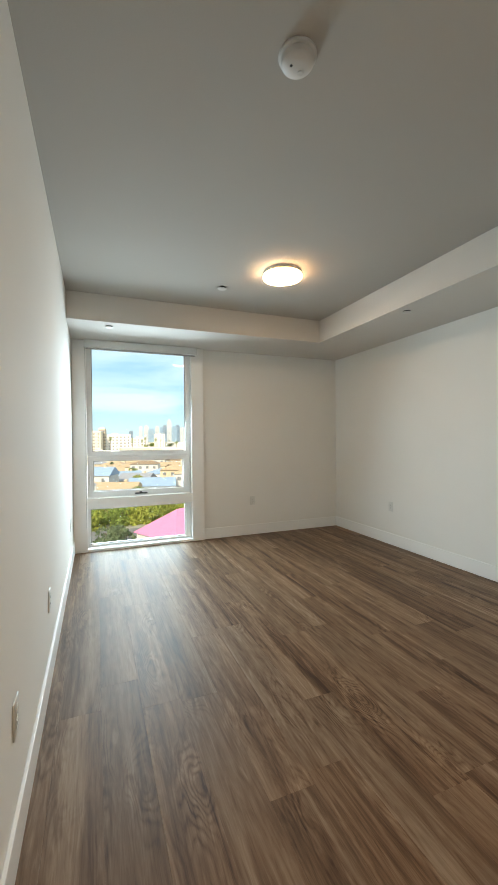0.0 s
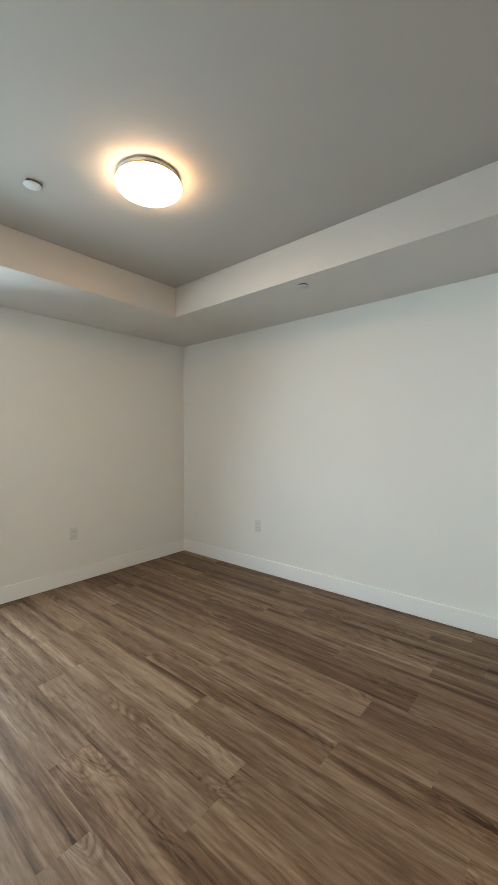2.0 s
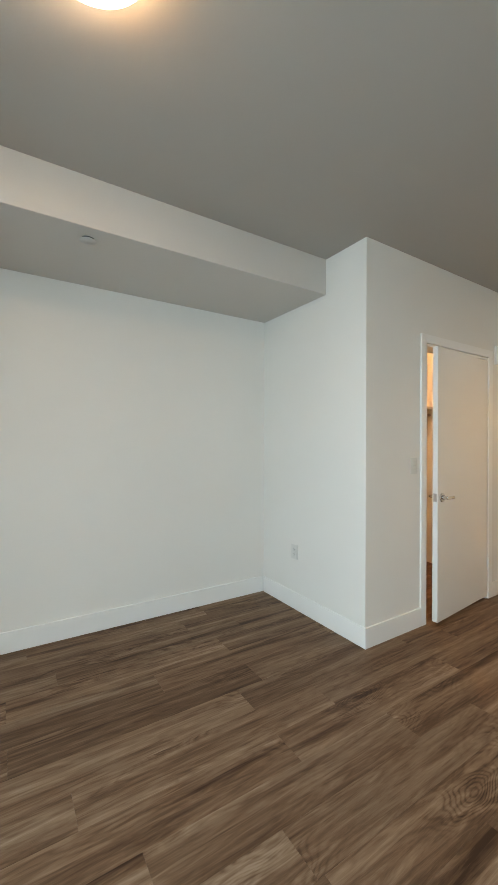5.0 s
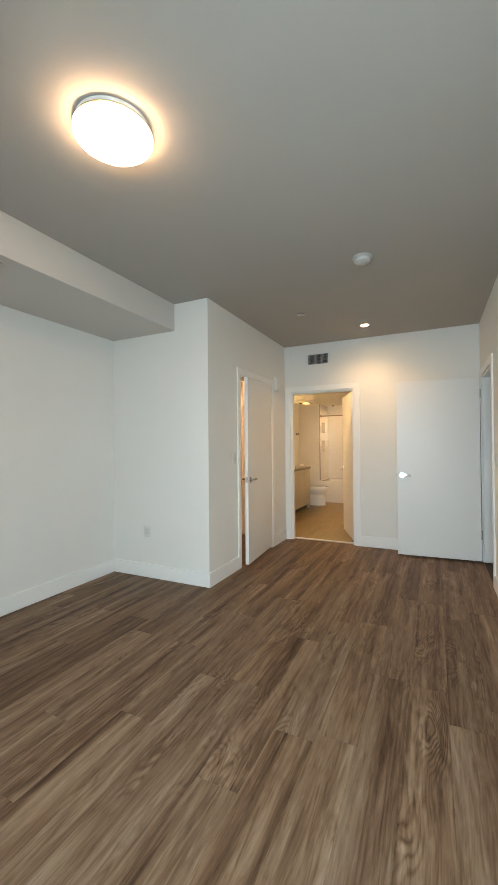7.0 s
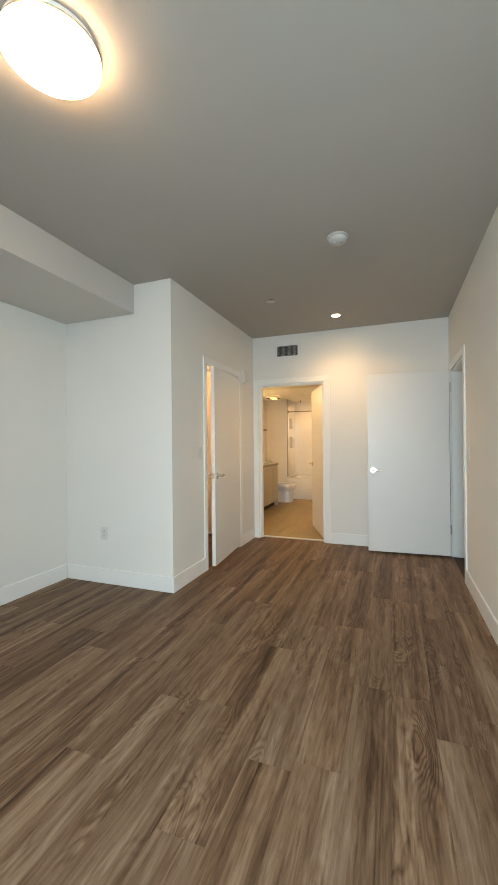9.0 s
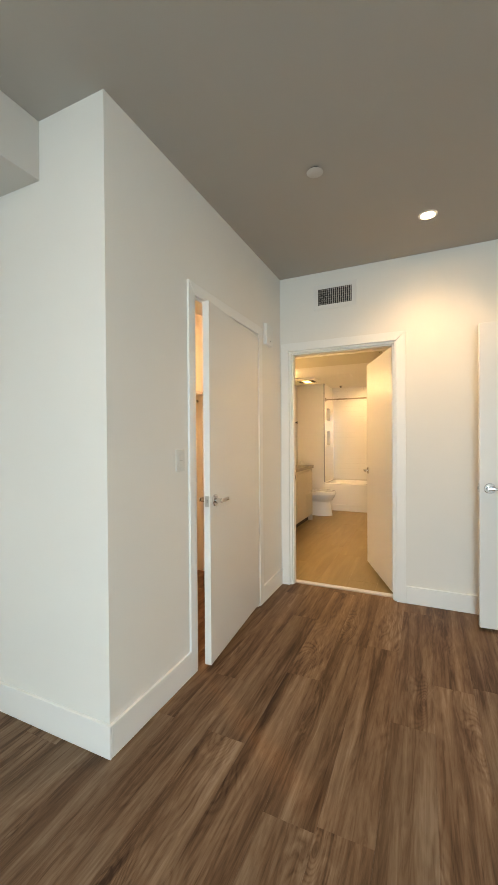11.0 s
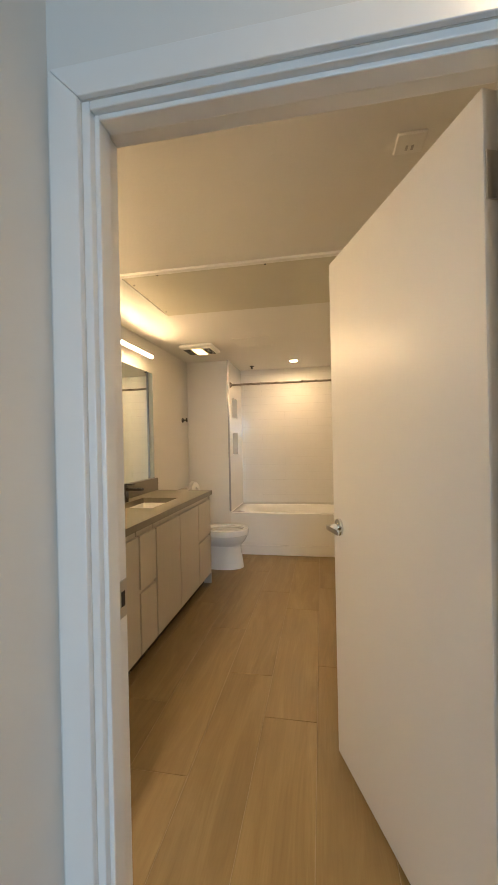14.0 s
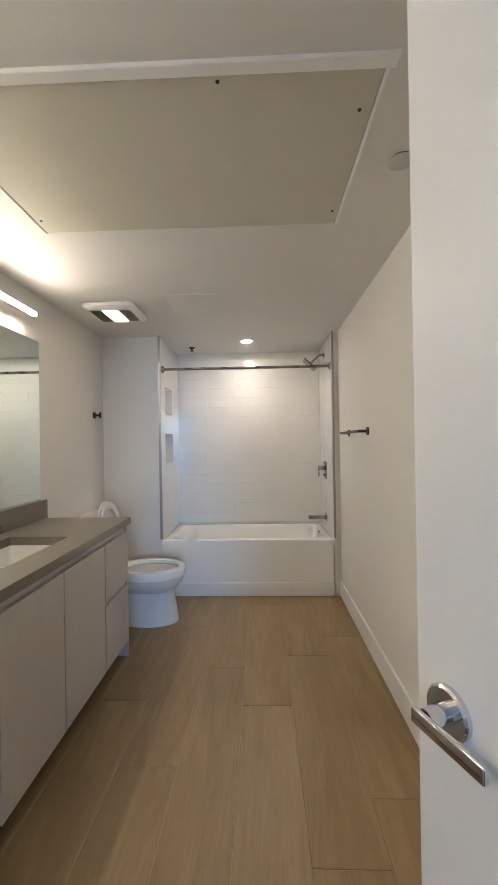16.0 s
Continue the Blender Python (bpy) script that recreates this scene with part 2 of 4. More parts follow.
M_SHOWER = plain("dark_chrome", (0.36, 0.36, 0.37), 0.14, 1.0, vary=0.03)
M_EDGE = plain("satin_edge_metal", (0.40, 0.40, 0.41), 0.4, 1.0, vary=0.04)
M_BRASS = plain("brass_tone", (0.62, 0.5, 0.26), 0.35, 1.0)
M_NICKEL = plain("dark_nickel", (0.34, 0.30, 0.26), 0.28, 1.0)
M_BLACK = plain("black_metal", (0.018, 0.018, 0.018), 0.42)
M_GUN = plain("gunmetal", (0.20, 0.20, 0.21), 0.22, 1.0)
M_PORC = plain("porcelain", (0.88, 0.875, 0.85), 0.09, vary=0.01, coat=0.3)
M_TILE = plain("white_gloss_tile", (0.80, 0.795, 0.77), 0.08, vary=0.015, scale=5, grain=0.12, grain_scale=9, grain_dist=0.002)
M_GROUT = plain("grout", (0.68, 0.67, 0.64), 0.8, vary=0.06)
M_TGROUT = plain("floor_grout", (0.40, 0.32, 0.22), 0.85, vary=0.06)
M_COUNTER = plain("taupe_quartz", (0.205, 0.184, 0.138), 0.3, vary=0.05, scale=40)
M_SUBFLOOR = plain("joint_shadow", (0.05, 0.035, 0.025), 0.8)
M_PANEL = plain("access_panel_paint", (0.61, 0.585, 0.48), 0.6, vary=0.03, scale=2)
M_PLANK, M_TAN, M_CAB, M_MARBLE = plank_mat(), tan_plank_mat(), cabinet_mat(), marble_mat()
M_GLASS = glass_mat("window_glass", (0.93, 0.97, 0.98))
M_MIRROR = plain("mirror_silver", (0.82, 0.88, 0.82), 0.015, 1.0, vary=0.0)
M_LAMP = emitter("warm_diffuser", (1.0, 0.735, 0.50), 14.5)
M_SPOT = emitter("downlight_lens", (1.0, 0.73, 0.44), 80.0)
M_BSPOT = emitter("shower_downlight_lens", (1.0, 0.67, 0.36), 235.0)
M_CSPOT = emitter("closet_downlight_lens", (1.0, 0.62, 0.33), 650.0)
M_BAR = emitter("vanity_bar_lens", (1.0, 0.67, 0.34), 60.0)
M_FANL = emitter("fan_light_lens", (1.0, 0.56, 0.18), 2.8)


# ---- building helpers ----
def mesh_from(bm, name, material, smooth=False):
    me = bpy.data.meshes.new(name)
    bmesh.ops.recalc_face_normals(bm, faces=bm.faces)
    bm.to_mesh(me)
    bm.free()
    if smooth:
        for p in me.polygons:
            p.use_smooth = True
        me.set_sharp_from_angle(angle=radians(38))
    if material:
        me.materials.append(material)
    return me


def part(name, bm, material, parent=None, label="", smooth=False):
    ob = new(name, mesh_from(bm, name, material, smooth))
    ob.parent = parent
    return tagged(ob, label)


def thing(name, label, category, m=None, group="", kind=""):
    ob = new(name)
    ob.empty_display_size = 0.1
    if m is not None:
        ob.matrix_world = m
    return tagged(ob, label, category, group, kind)


def box(x0, x1, y0, y1, z0, z1, bevel=0.0, seg=1, bm=None):
    b = bmesh.new()
    bmesh.ops.create_cube(b, size=1)
    bmesh.ops.scale(b, vec=(abs(x1 - x0), abs(y1 - y0), abs(z1 - z0)), verts=b.verts)
    if bevel:
        bmesh.ops.bevel(b, geom=list(b.edges), offset=bevel, segments=seg, affect="EDGES", profile=0.5)
    bmesh.ops.translate(b, vec=((x0 + x1) / 2, (y0 + y1) / 2, (z0 + z1) / 2), verts=b.verts)
    return merge(bm, b)


def merge(bm, b):
    if bm is None:
        return b
    me = bpy.data.meshes.new("tmp")
    b.to_mesh(me)
    b.free()
    bm.from_mesh(me)
    bpy.data.meshes.remove(me)
    return bm


def lathe(profile, seg=32, bm=None, m=None):
    """A turned body from (radius, height) pairs round z."""
    b = bmesh.new()
    rings = []
    for r, z in profile:
        if r < 1e-5:
            rings.append([b.verts.new((0, 0, z))])
        else:
            rings.append([b.verts.new((r * math.cos(2 * math.pi * i / seg), r * math.sin(2 * math.pi * i / seg), z)) for i in range(seg)])
    for p, q in zip(rings, rings[1:]):
        for i in range(seg):
            a, c = p[i % len(p)], p[(i + 1) % len(p)]
            d, e = q[(i + 1) % len(q)], q[i % len(q)]
            vs = list(dict.fromkeys((a, c, d, e)))
            if len(vs) > 2:
                b.faces.new(vs)
    for ring, flip in ((rings[0], True), (rings[-1], False)):
        if len(ring) > 2:
            b.faces.new(ring[::-1] if flip else ring)
    if m is not None:
        bmesh.ops.transform(b, matrix=m, verts=b.verts)
    return merge(bm, b)


def rod(p, q, r, seg=16, bm=None):
    p, q = Vector(p), Vector(q)
    m = Matrix.Translation(p) @ (q - p).to_track_quat("Z", "Y").to_matrix().to_4x4()
    return lathe([(r, 0), (r, (q - p).length)], seg, bm, m)


def loft(loops, bm=None, caps=(True, True)):
    """A skin over loops with equal numbers of points."""
    b = bmesh.new()
    rings = [[b.verts.new(p) for p in lp] for lp in loops]
    k = len(rings[0])
    for p, q in zip(rings, rings[1:]):
        for i in range(k):
            b.faces.new((p[i], p[(i + 1) % k], q[(i + 1) % k], q[i]))
    if caps[0]:
        b.faces.new(rings[0][::-1])
    if caps[1]:
        b.faces.new(rings[-1])
    return merge(bm, b)


def rrect(x0, x1, y0, y1, z, r, n=5):
    pts = []
    for cx, cy, a0 in ((x1 - r, y1 - r, 0), (x0 + r, y1 - r, 90), (x0 + r, y0 + r, 180), (x1 - r, y0 + r, 270)):
        for i in range(n + 1):
            a = radians(a0 + 90 * i / n)
            pts.append((cx + r * math.cos(a), cy + r * math.sin(a), z))
    return pts


def slab_with_holes(us, vs, w0, w1, holes, place):
    """A slab cut by straight lines at us and vs, from w0 to w1, with the cells whose middle lies in a hole left out."""
    b = bmesh.new()
    made = {}

    def vert(u, v, w):
        if (u, v, w) not in made:
            made[(u, v, w)] = b.verts.new(place(u, v, w))
        return made[(u, v, w)]

    def full(i, j):
        if not (0 <= i < len(us) - 1 and 0 <= j < len(vs) - 1):
            return False
        cu, cv = (us[i] + us[i + 1]) / 2, (vs[j] + vs[j + 1]) / 2
        return not any(h[0] < cu < h[1] and h[2] < cv < h[3] for h in holes)
    for i in range(len(us) - 1):
        for j in range(len(vs) - 1):
            if not full(i, j):
                continue
            a, c, d, e = us[i], us[i + 1], vs[j], vs[j + 1]
            for w in (w0, w1):
                b.faces.new([vert(a, d, w), vert(c, d, w), vert(c, e, w), vert(a, e, w)])
            for ok, p, q in ((full(i - 1, j), (a, d), (a, e)), (full(i + 1, j), (c, d), (c, e)), (full(i, j - 1), (a, d), (c, d)), (full(i, j + 1), (a, e), (c, e))):
                if not ok:
                    b.faces.new([vert(*p, w0), vert(*q, w0), vert(*q, w1), vert(*p, w1)])
    return b


def wall(name, axis, u0, u1, z0, z1, w0, w1, holes=(), label="", material=None):
    us = sorted({u0, u1, *(h[k] for h in holes for k in (0, 1))})
    zs = sorted({z0, z1, *(h[k] for h in holes for k in (2, 3))})
    place = (lambda u, v, w: (w, u, v)) if axis == "x" else (lambda u, v, w: (u, w, v))
    ob = part(name, slab_with_holes(us, zs, w0, w1, holes, place), material or M_WALL)
    return tagged(ob, label or "smooth off-white painted drywall wall", "wall", kind="structure")


def trim(name, x0, x1, y0, y1, z0, z1, label, category="trim", bevel=0.003, material=None):
    return tagged(part(name, box(x0, x1, y0, y1, z0, z1, bevel, 2), material or M_TRIM), label, category, kind="structure")


# ---- plan ----
WX, EX, NY, SY = 0.22, 3.765, 4.93, -0.85     # bedroom walls
CX, CY = 2.595, 1.21                           # closet block: hall face and north face
CEIL, SOF = 2.69, 2.43                         # ceiling and soffit
SFX, SFY = 2.97, 4.09                          # soffit's inner edges
BW, BE, BN, BS, BC = 1.53, 3.59, -0.97, -5.20, 2.268  # bathroom walls and ceiling
TUBY = -4.50                                   # tub's front

# ---- bedroom shell ----
wall("wall_west", "x", -0.97, NY + 0.25, 0, CEIL, WX - 0.14, WX, [(-0.70, 0.15, -1, 2.06)])
wall("wall_east", "x", CY - 0.12, NY + 0.25, 0, CEIL, EX, EX + 0.15)
wall("wall_north", "y", WX, EX, 0, CEIL, NY, NY + 0.22, [(0.37, 1.60, 0.02, 2.40)])
wall("wall_step", "y", CX, EX, 0, CEIL, CY - 0.12, CY)
wall("wall_closet", "x", SY, CY - 0.12, 0, CEIL, CX, CX + 0.12, [(-0.34, 0.569, -1, 2.09)])
wall("wall_south", "y", WX - 0.14, EX + 0.15, 0, CEIL, BN, SY, [(1.635, 2.515, -1, 2.05)])
tagged(part("ceiling", box(WX - 0.14, EX + 0.15, BN, NY + 0.22, CEIL, CEIL + 0.12), M_CEIL), "flat off-white painted ceiling, greyed for shade", "ceiling", kind="structure")
tagged(part("soffit_east", box(SFX, EX, CY, NY, SOF, CEIL, 0.002), M_SOFFIT), "dropped painted soffit along the wall, greyed for shade", "soffit", kind="structure")
tagged(part("soffit_north", box(WX, SFX, SFY, NY, SOF, CEIL, 0.002), M_SOFFIT), "dropped painted soffit over the window, greyed for shade", "soffit", kind="structure")
floor = tagged(part("floor", box(WX - 0.14, EX, BN + 0.03, NY, -0.08, -0.004), M_SUBFLOOR), "walnut-look vinyl plank floor", "floor", kind="structure")

BB = "white painted flat baseboard"
H = 0.135
for x0, x1, y0, y1 in ((WX, WX + 0.014, 0.222, NY - 0.04), (EX - 0.014, EX, CY + 0.014, NY), (1.748, EX - 0.014, NY - 0.014, NY), (CX - 0.014, EX - 0.014, CY, CY + 0.014),
                       (CX - 0.014, CX, 0.629, CY), (CX - 0.014, CX, SY + 0.014, -0.3995), (2.583, CX, SY, SY + 0.014), (WX, 1.565, SY, SY + 0.014)):
    trim("baseboard", x0, x1, y0, y1, 0, H, BB, "baseboard")


def casing(axis, face, out, a0, a1, top, width, jamb0, jamb1):
    """Flat casing round an opening, on the face of a wall, with the jamb lining through the wall."""
    lab = "white enamelled flat door casing"
    t = 0.014 * out

    def put(n, u0, u1, w0, w1, z0, z1):
        w0, w1 = min(w0, w1), max(w0, w1)
        return trim(n, *((w0, w1, u0, u1) if axis == "x" else (u0, u1, w0, w1)), z0, z1, lab)
    g = 0.0006                                        # hairline at the mitres
    for quad in (((a0 - width, 0), (a0, 0), (a0, top - g), (a0 - width, top + width - g)),
                 ((a1, 0), (a1 + width, 0), (a1 + width, top + width - g), (a1, top - g)),
                 ((a0 + g, top), (a1 - g, top), (a1 + width - g, top + width), (a0 - width + g, top + width))):
        b = loft([[((w, u, z) if axis == "x" else (u, w, z)) for u, z in quad] for w in (face, face + t)])
        bmesh.ops.recalc_face_normals(b, faces=b.faces)
        bmesh.ops.bevel(b, geom=list(b.edges), offset=0.0025, segments=2, affect="EDGES", profile=0.5)
        tagged(part("door_casing", b, M_TRIM), lab, "trim", kind="structure")
    if jamb0 is not None:
        put("door_jamb", a0 - 0.0005, a0 + 0.019, jamb0, jamb1, 0, top)
        put("door_jamb", a1 - 0.019, a1 + 0.0005, jamb0, jamb1, 0, top)
        put("door_jamb", a0 + 0.019, a1 - 0.019, jamb0, jamb1, top - 0.019, top)


casing("x", CX, -1, -0.335, 0.564, 2.085, 0.064, CX - 0.003, CX + 0.12)
casing("y", SY, 1, 1.635, 2.515, 2.05, 0.068, BN + 0.002, SY - 0.002)
casing("y", BN, -1, 1.635, 2.515, 2.05, 0.068, None, None)
casing("x", WX, 1, -0.695, 0.147, 2.055, 0.07, WX - 0.14, WX - 0.002)
# rebates that the leaves close against
trim("door_stop", 1.654, 1.666, -0.915, -0.868, 0, 2.031, "white door stop strip", "trim")
trim("door_stop", 2.484, 2.496, -0.915, -0.868, 0, 2.031, "white door stop strip", "trim")
trim("door_stop", 1.666, 2.484, -0.915, -0.868, 2.019, 2.031, "white door stop strip", "trim")


# ---- doors ----
LEAF = 0.040   # thickness of the leaves


def lever(parent, x, side, z=0.94, flip=1):
    """Round rose, neck and flat lever on one face of a leaf."""
    h = part("door_handle", lathe([(0.0, 0.0), (0.034, 0), (0.034, 0.007), (0.031, 0.010), (0.014, 0.010), (0.012, 0.042), (0, 0.042)], 32,
             m=Matrix.Translation((x, LEAF / 2 * (side + 1), z)) @ Matrix.Rotation(radians(-90 * side), 4, "X")), M_CHROME, parent, "polished chrome lever handle", True)
    y = LEAF / 2 + side * (LEAF / 2 + 0.048)
    a, b = sorted((x + 0.016 * flip, x - 0.092 * flip))
    part("lever", box(a, b, y - 0.0045, y + 0.0045, z - 0.0105, z + 0.0105, 0.003, 3), M_CHROME, h, "", True)


def door(name, label, length, m, hinge_side=1, handle_sides=(-1, 1), hz=0.94, hinge_mat=None):
    """A flush leaf: hinge axis at the origin, leaf along +x, faces at y 0 and LEAF."""
    leaf = part(name, box(0.004, length, 0, LEAF, 0.012, 2.032, 0.002, 2), M_DOOR)
    leaf.matrix_world = m
    hinge_mat = hinge_mat or M_STEEL
    tagged(leaf, label, "door", kind="structure")
    for s in handle_sides:
        lever(leaf, length - 0.058, s, hz)
    latch = part("latch_plate", box(length - 0.0006, length + 0.0014, 0.007, 0.033, hz - 0.03, hz + 0.03, 0.0007), M_STEEL, leaf)
    part("latch_bolt", box(length, length + 0.009, 0.014, 0.027, hz - 0.01, hz + 0.01, 0.003), M_STEEL, latch)
    for z in (0.25, 1.80):
        hg = part("hinge", lathe([(0.0075, 0), (0.0075, 0.1), (0, 0.1)], 12, m=Matrix.Translation((0.0, -0.006 if hinge_side < 0 else LEAF + 0.006, z))), hinge_mat, leaf, "", True)
        part("hinge_leaf", box(-0.0012, 0.0035, 0.004, LEAF - 0.004, z, z + 0.1), hinge_mat, hg)
    return leaf


door("door_1", "white flush door, ajar, into the closet", 0.862, pose(2.622, -0.316, 0.02, 0, 0, 90 + 4.8), 1, hz=0.922, hinge_mat=M_TRIM)
door("door_2", "white flush bathroom door standing open", 0.820, pose(1.676, -0.974, 0.004, 0, 0, -68.6) @ pose(0, -LEAF, 0), -1, hz=0.955)
door("door_3", "white flush bedroom door standing wide open", 0.86, pose(0.245, -0.665, 0.010, 0, 0, 3.4), 1)


strike = thing("strike_plate", "brushed steel strike plate on the door jamb", "strike plate")
part("plate", box(2.4935, 2.4962, -0.963, -0.926, 0.895, 0.985, 0.001), M_STEEL, strike)
part("bolt_hole", box(2.4930, 2.4940, -0.953, -0.936, 0.922, 0.958), M_SLOT, strike)


# ---- window ----
WT = "white painted window casing"
CF = 4.892  # casing's front
trim("window_casing", WX + 0.003, 0.372, CF, NY + 0.04, 0, SOF, WT)
trim("window_casing", 1.592, 1.746, CF, NY, 0, SOF, WT)
trim("window_casing", 0.372, 1.592, CF, NY + 0.06, 2.375, SOF, WT)
trim("window_casing", 0.372, 1.592, CF, NY + 0.06, 0.497, 0.612, WT)
trim("window_casing", 0.372, 1.592, CF, NY + 0.06, 0, 0.03, WT)
win = thing("window_1", "tall white vinyl window with fixed panes and an awning sash", "window", kind="structure")
FY0, FY1, GY = 5.0, 5.09, 5.045


def pane_frame(x0, x1, z0, z1, gx0, gx1, gz0, gz1, name, y0=FY0, y1=FY1):
    b = slab_with_holes(sorted({x0, gx0, gx1, x1}), sorted({z0, gz0, gz1, z1}), y0, y1, [(gx0, gx1, gz0, gz1)], lambda u, v, w: (u, w, v))
    f = part(name, b, M_VINYL, win)
    g = part("pane", box(gx0, gx1, GY - 0.003, GY + 0.003, gz0, gz1), M_GLASS, f, "clear glass")
    g.visible_shadow = False
    bead = bmesh.new()
    for a in ((gx0, gx0 + 0.008, gz0, gz1), (gx1 - 0.008, gx1, gz0, gz1), (gx0 + 0.008, gx1 - 0.008, gz0, gz0 + 0.008), (gx0 + 0.008, gx1 - 0.008, gz1 - 0.008, gz1)):
        box(a[0], a[1], GY - 0.02, GY - 0.004, a[2], a[3], bm=bead)
    part("glazing_bead", bead, M_GREYP, f)
    return f


pane_frame(0.372, 1.598, 1.10, 2.398, 0.425, 1.54, 1.15, 2.37, "upper_frame")
sash = pane_frame(0.378, 1.594, 0.615, 1.098, 0.437, 1.505, 0.68, 1.042, "awning_sash", FY0 - 0.012)
pane_frame(0.372, 1.598, 0.022, 0.61, 0.40, 1.535, 0.052, 0.472, "lower_frame")
cr = part("crank_handle", box(0.90, 1.05, FY0 - 0.045, FY0 - 0.012, 0.632, 0.646, 0.005, 2), M_BLACK, sash, "black folding crank handle", True)
part("crank_arm", box(0.955, 0.985, FY0 - 0.055, FY0 - 0.03, 0.640, 0.662, 0.004), M_BLACK, cr)
for x in (0.40, 1.565):
    part("sash_lock", box(x - 0.009, x + 0.009, FY0 - 0.035, FY0 - 0.012, 0.75, 0.87, 0.005), M_VINYL, sash)
shade = thing("roller_shade", "white metal roller shade valance, shade rolled up", "shade")
part("valance", box(0.352, 1.652, CF - 0.075, CF, 2.338, 2.424, 0.002, 2), M_PLATE, shade)
part("shade_roll", rod((0.37, CF - 0.035, 2.37), (1.63, CF - 0.035, 2.37), 0.028), M_GREYP, shade)
part("bottom_bar", box(0.372, 1.63, CF - 0.047, CF - 0.023, 2.322, 2.338, 0.003), M_GREYP, shade)
part("pull_chain", rod((0.362, CF - 0.02, 0.28), (0.362, CF - 0.02, 2.34), 0.0022, 6), M_GREYP, shade)


# ---- bedroom fixtures ----
lamp = thing("ceiling_light", "round flush LED ceiling light, lit warm white", "ceiling light", pose(1.945, 3.03, CEIL))
part("base", lathe([(0.150, 0), (0.156, -0.003), (0.156, -0.020), (0.150, -0.022)], 64), M_PLASTIC, lamp, "", True)
part("rim", lathe([(0.138, -0.020), (0.160, -0.021), (0.163, -0.026), (0.160, -0.0295), (0.14, -0.028)], 64), M_BRASS, lamp, "thin brass-toned rim", True)
part("diffuser", lathe([(0.159, -0.0295), (0.164, -0.034), (0.164, -0.050), (0.155, -0.058), (0.09, -0.062), (0, -0.063)], 64), M_LAMP, lamp, "glowing opal diffuser", True)

det = thing("smoke_detector", "white round smoke detector on the ceiling", "smoke detector", pose(1.169, 1.362, CEIL))
part("base", lathe([(0.068, 0), (0.070, -0.004), (0.070, -0.012), (0.064, -0.014)], 48), M_DETECTOR, det, "", True)
part("cover", lathe([(0.058, -0.014), (0.061, -0.018), (0.058, -0.036), (0.046, -0.045), (0.02, -0.048), (0, -0.048)], 48), M_DETECTOR, det, "", True)
part("test_button", lathe([(0.011, -0.047), (0.011, -0.051), (0, -0.0515)], 20, m=Matrix.Translation((0.018, 0.012, 0))), M_DETECTOR, det, "", True)
part("status_light", box(-0.03, -0.022, -0.004, 0.004, -0.0495, -0.044), M_SLOT, det)


def sprinkler(x, y, z, label="white concealed sprinkler cap in the ceiling"):
    s = thing("fire_sprinkler", label, "sprinkler", pose(x, y, z), "concealed sprinklers")
    part("collar", lathe([(0.033, 0), (0.033, -0.009), (0.02, -0.009)], 40), M_SLOT, s, "", True)
    part("cap", lathe([(0.0, -0.0092), (0.042, -0.0092), (0.043, -0.0105), (0.041, -0.012), (0, -0.0125)], 40), M_DETECTOR, s, "", True)


for x, y, z in ((1.572, 3.53, CEIL), (1.951, 0.388, CEIL), (3.095, 2.83, SOF), (0.604, 4.235, SOF)):
    sprinkler(x, y, z)


def downlight(x, y, z, mat, r=0.055):
    d = thing("recessed_downlight", "small round recessed downlight, lit", "downlight", pose(x, y, z))
    part("trim_ring", lathe([(r, 0), (r + 0.001, -0.004), (r * 0.72, -0.006), (r * 0.68, -0.001)], 40), M_PLASTIC, d, "", True)
    part("lens", lathe([(0, -0.0015), (r * 0.70, -0.0015), (r * 0.70, -0.003), (0, -0.0035)], 32), mat, d, "glowing lens", True)


downlight(1.41, -0.305, CEIL, M_SPOT)

vent = thing("air_vent", "white wall supply grille with dark slots", "vent", pose(2.112, SY, 2.478))
part("frame", slab_with_holes([-0.178, -0.14, 0.14, 0.178], [-0.102, -0.067, 0.067, 0.102], 0.0, 0.008, [(-0.14, 0.14, -0.067, 0.067)], lambda u, v, w: (u, w, v)), M_PLASTIC, vent)
part("backing", box(-0.14, 0.14, 0.0005, 0.0025, -0.067, 0.067), M_SLOT, vent)
for i in range(17):
    x = -0.131 + i * 0.262 / 16
    part("blade", box(x - 0.0008, x + 0.0008, 0.003, 0.007, -0.067, 0.067), M_PLASTIC, vent)
for i in range(7):
    z = -0.057 + i * 0.114 / 6
    part("slat", box(-0.14, 0.14, 0.0026, 0.0055, z - 0.0006, z + 0.0006), M_GREYP, vent)

chime = thing("wall_alarm_box", "white square plastic alarm sounder on the wall", "alarm", pose(CX, -0.515, 2.12))
part("back_plate", box(-0.008, 0, -0.075, 0.075, -0.088, 0.088, 0.003), M_PLASTIC, chime)
part("housing", box(-0.034, -0.008, -0.070, 0.070, -0.083, 0.083, 0.008, 3), M_PLASTIC, chime, "", True)
part("strobe_slot", box(-0.0352, -0.033, -0.012, 0.004, -0.052, -0.046), M_SLOT, chime)


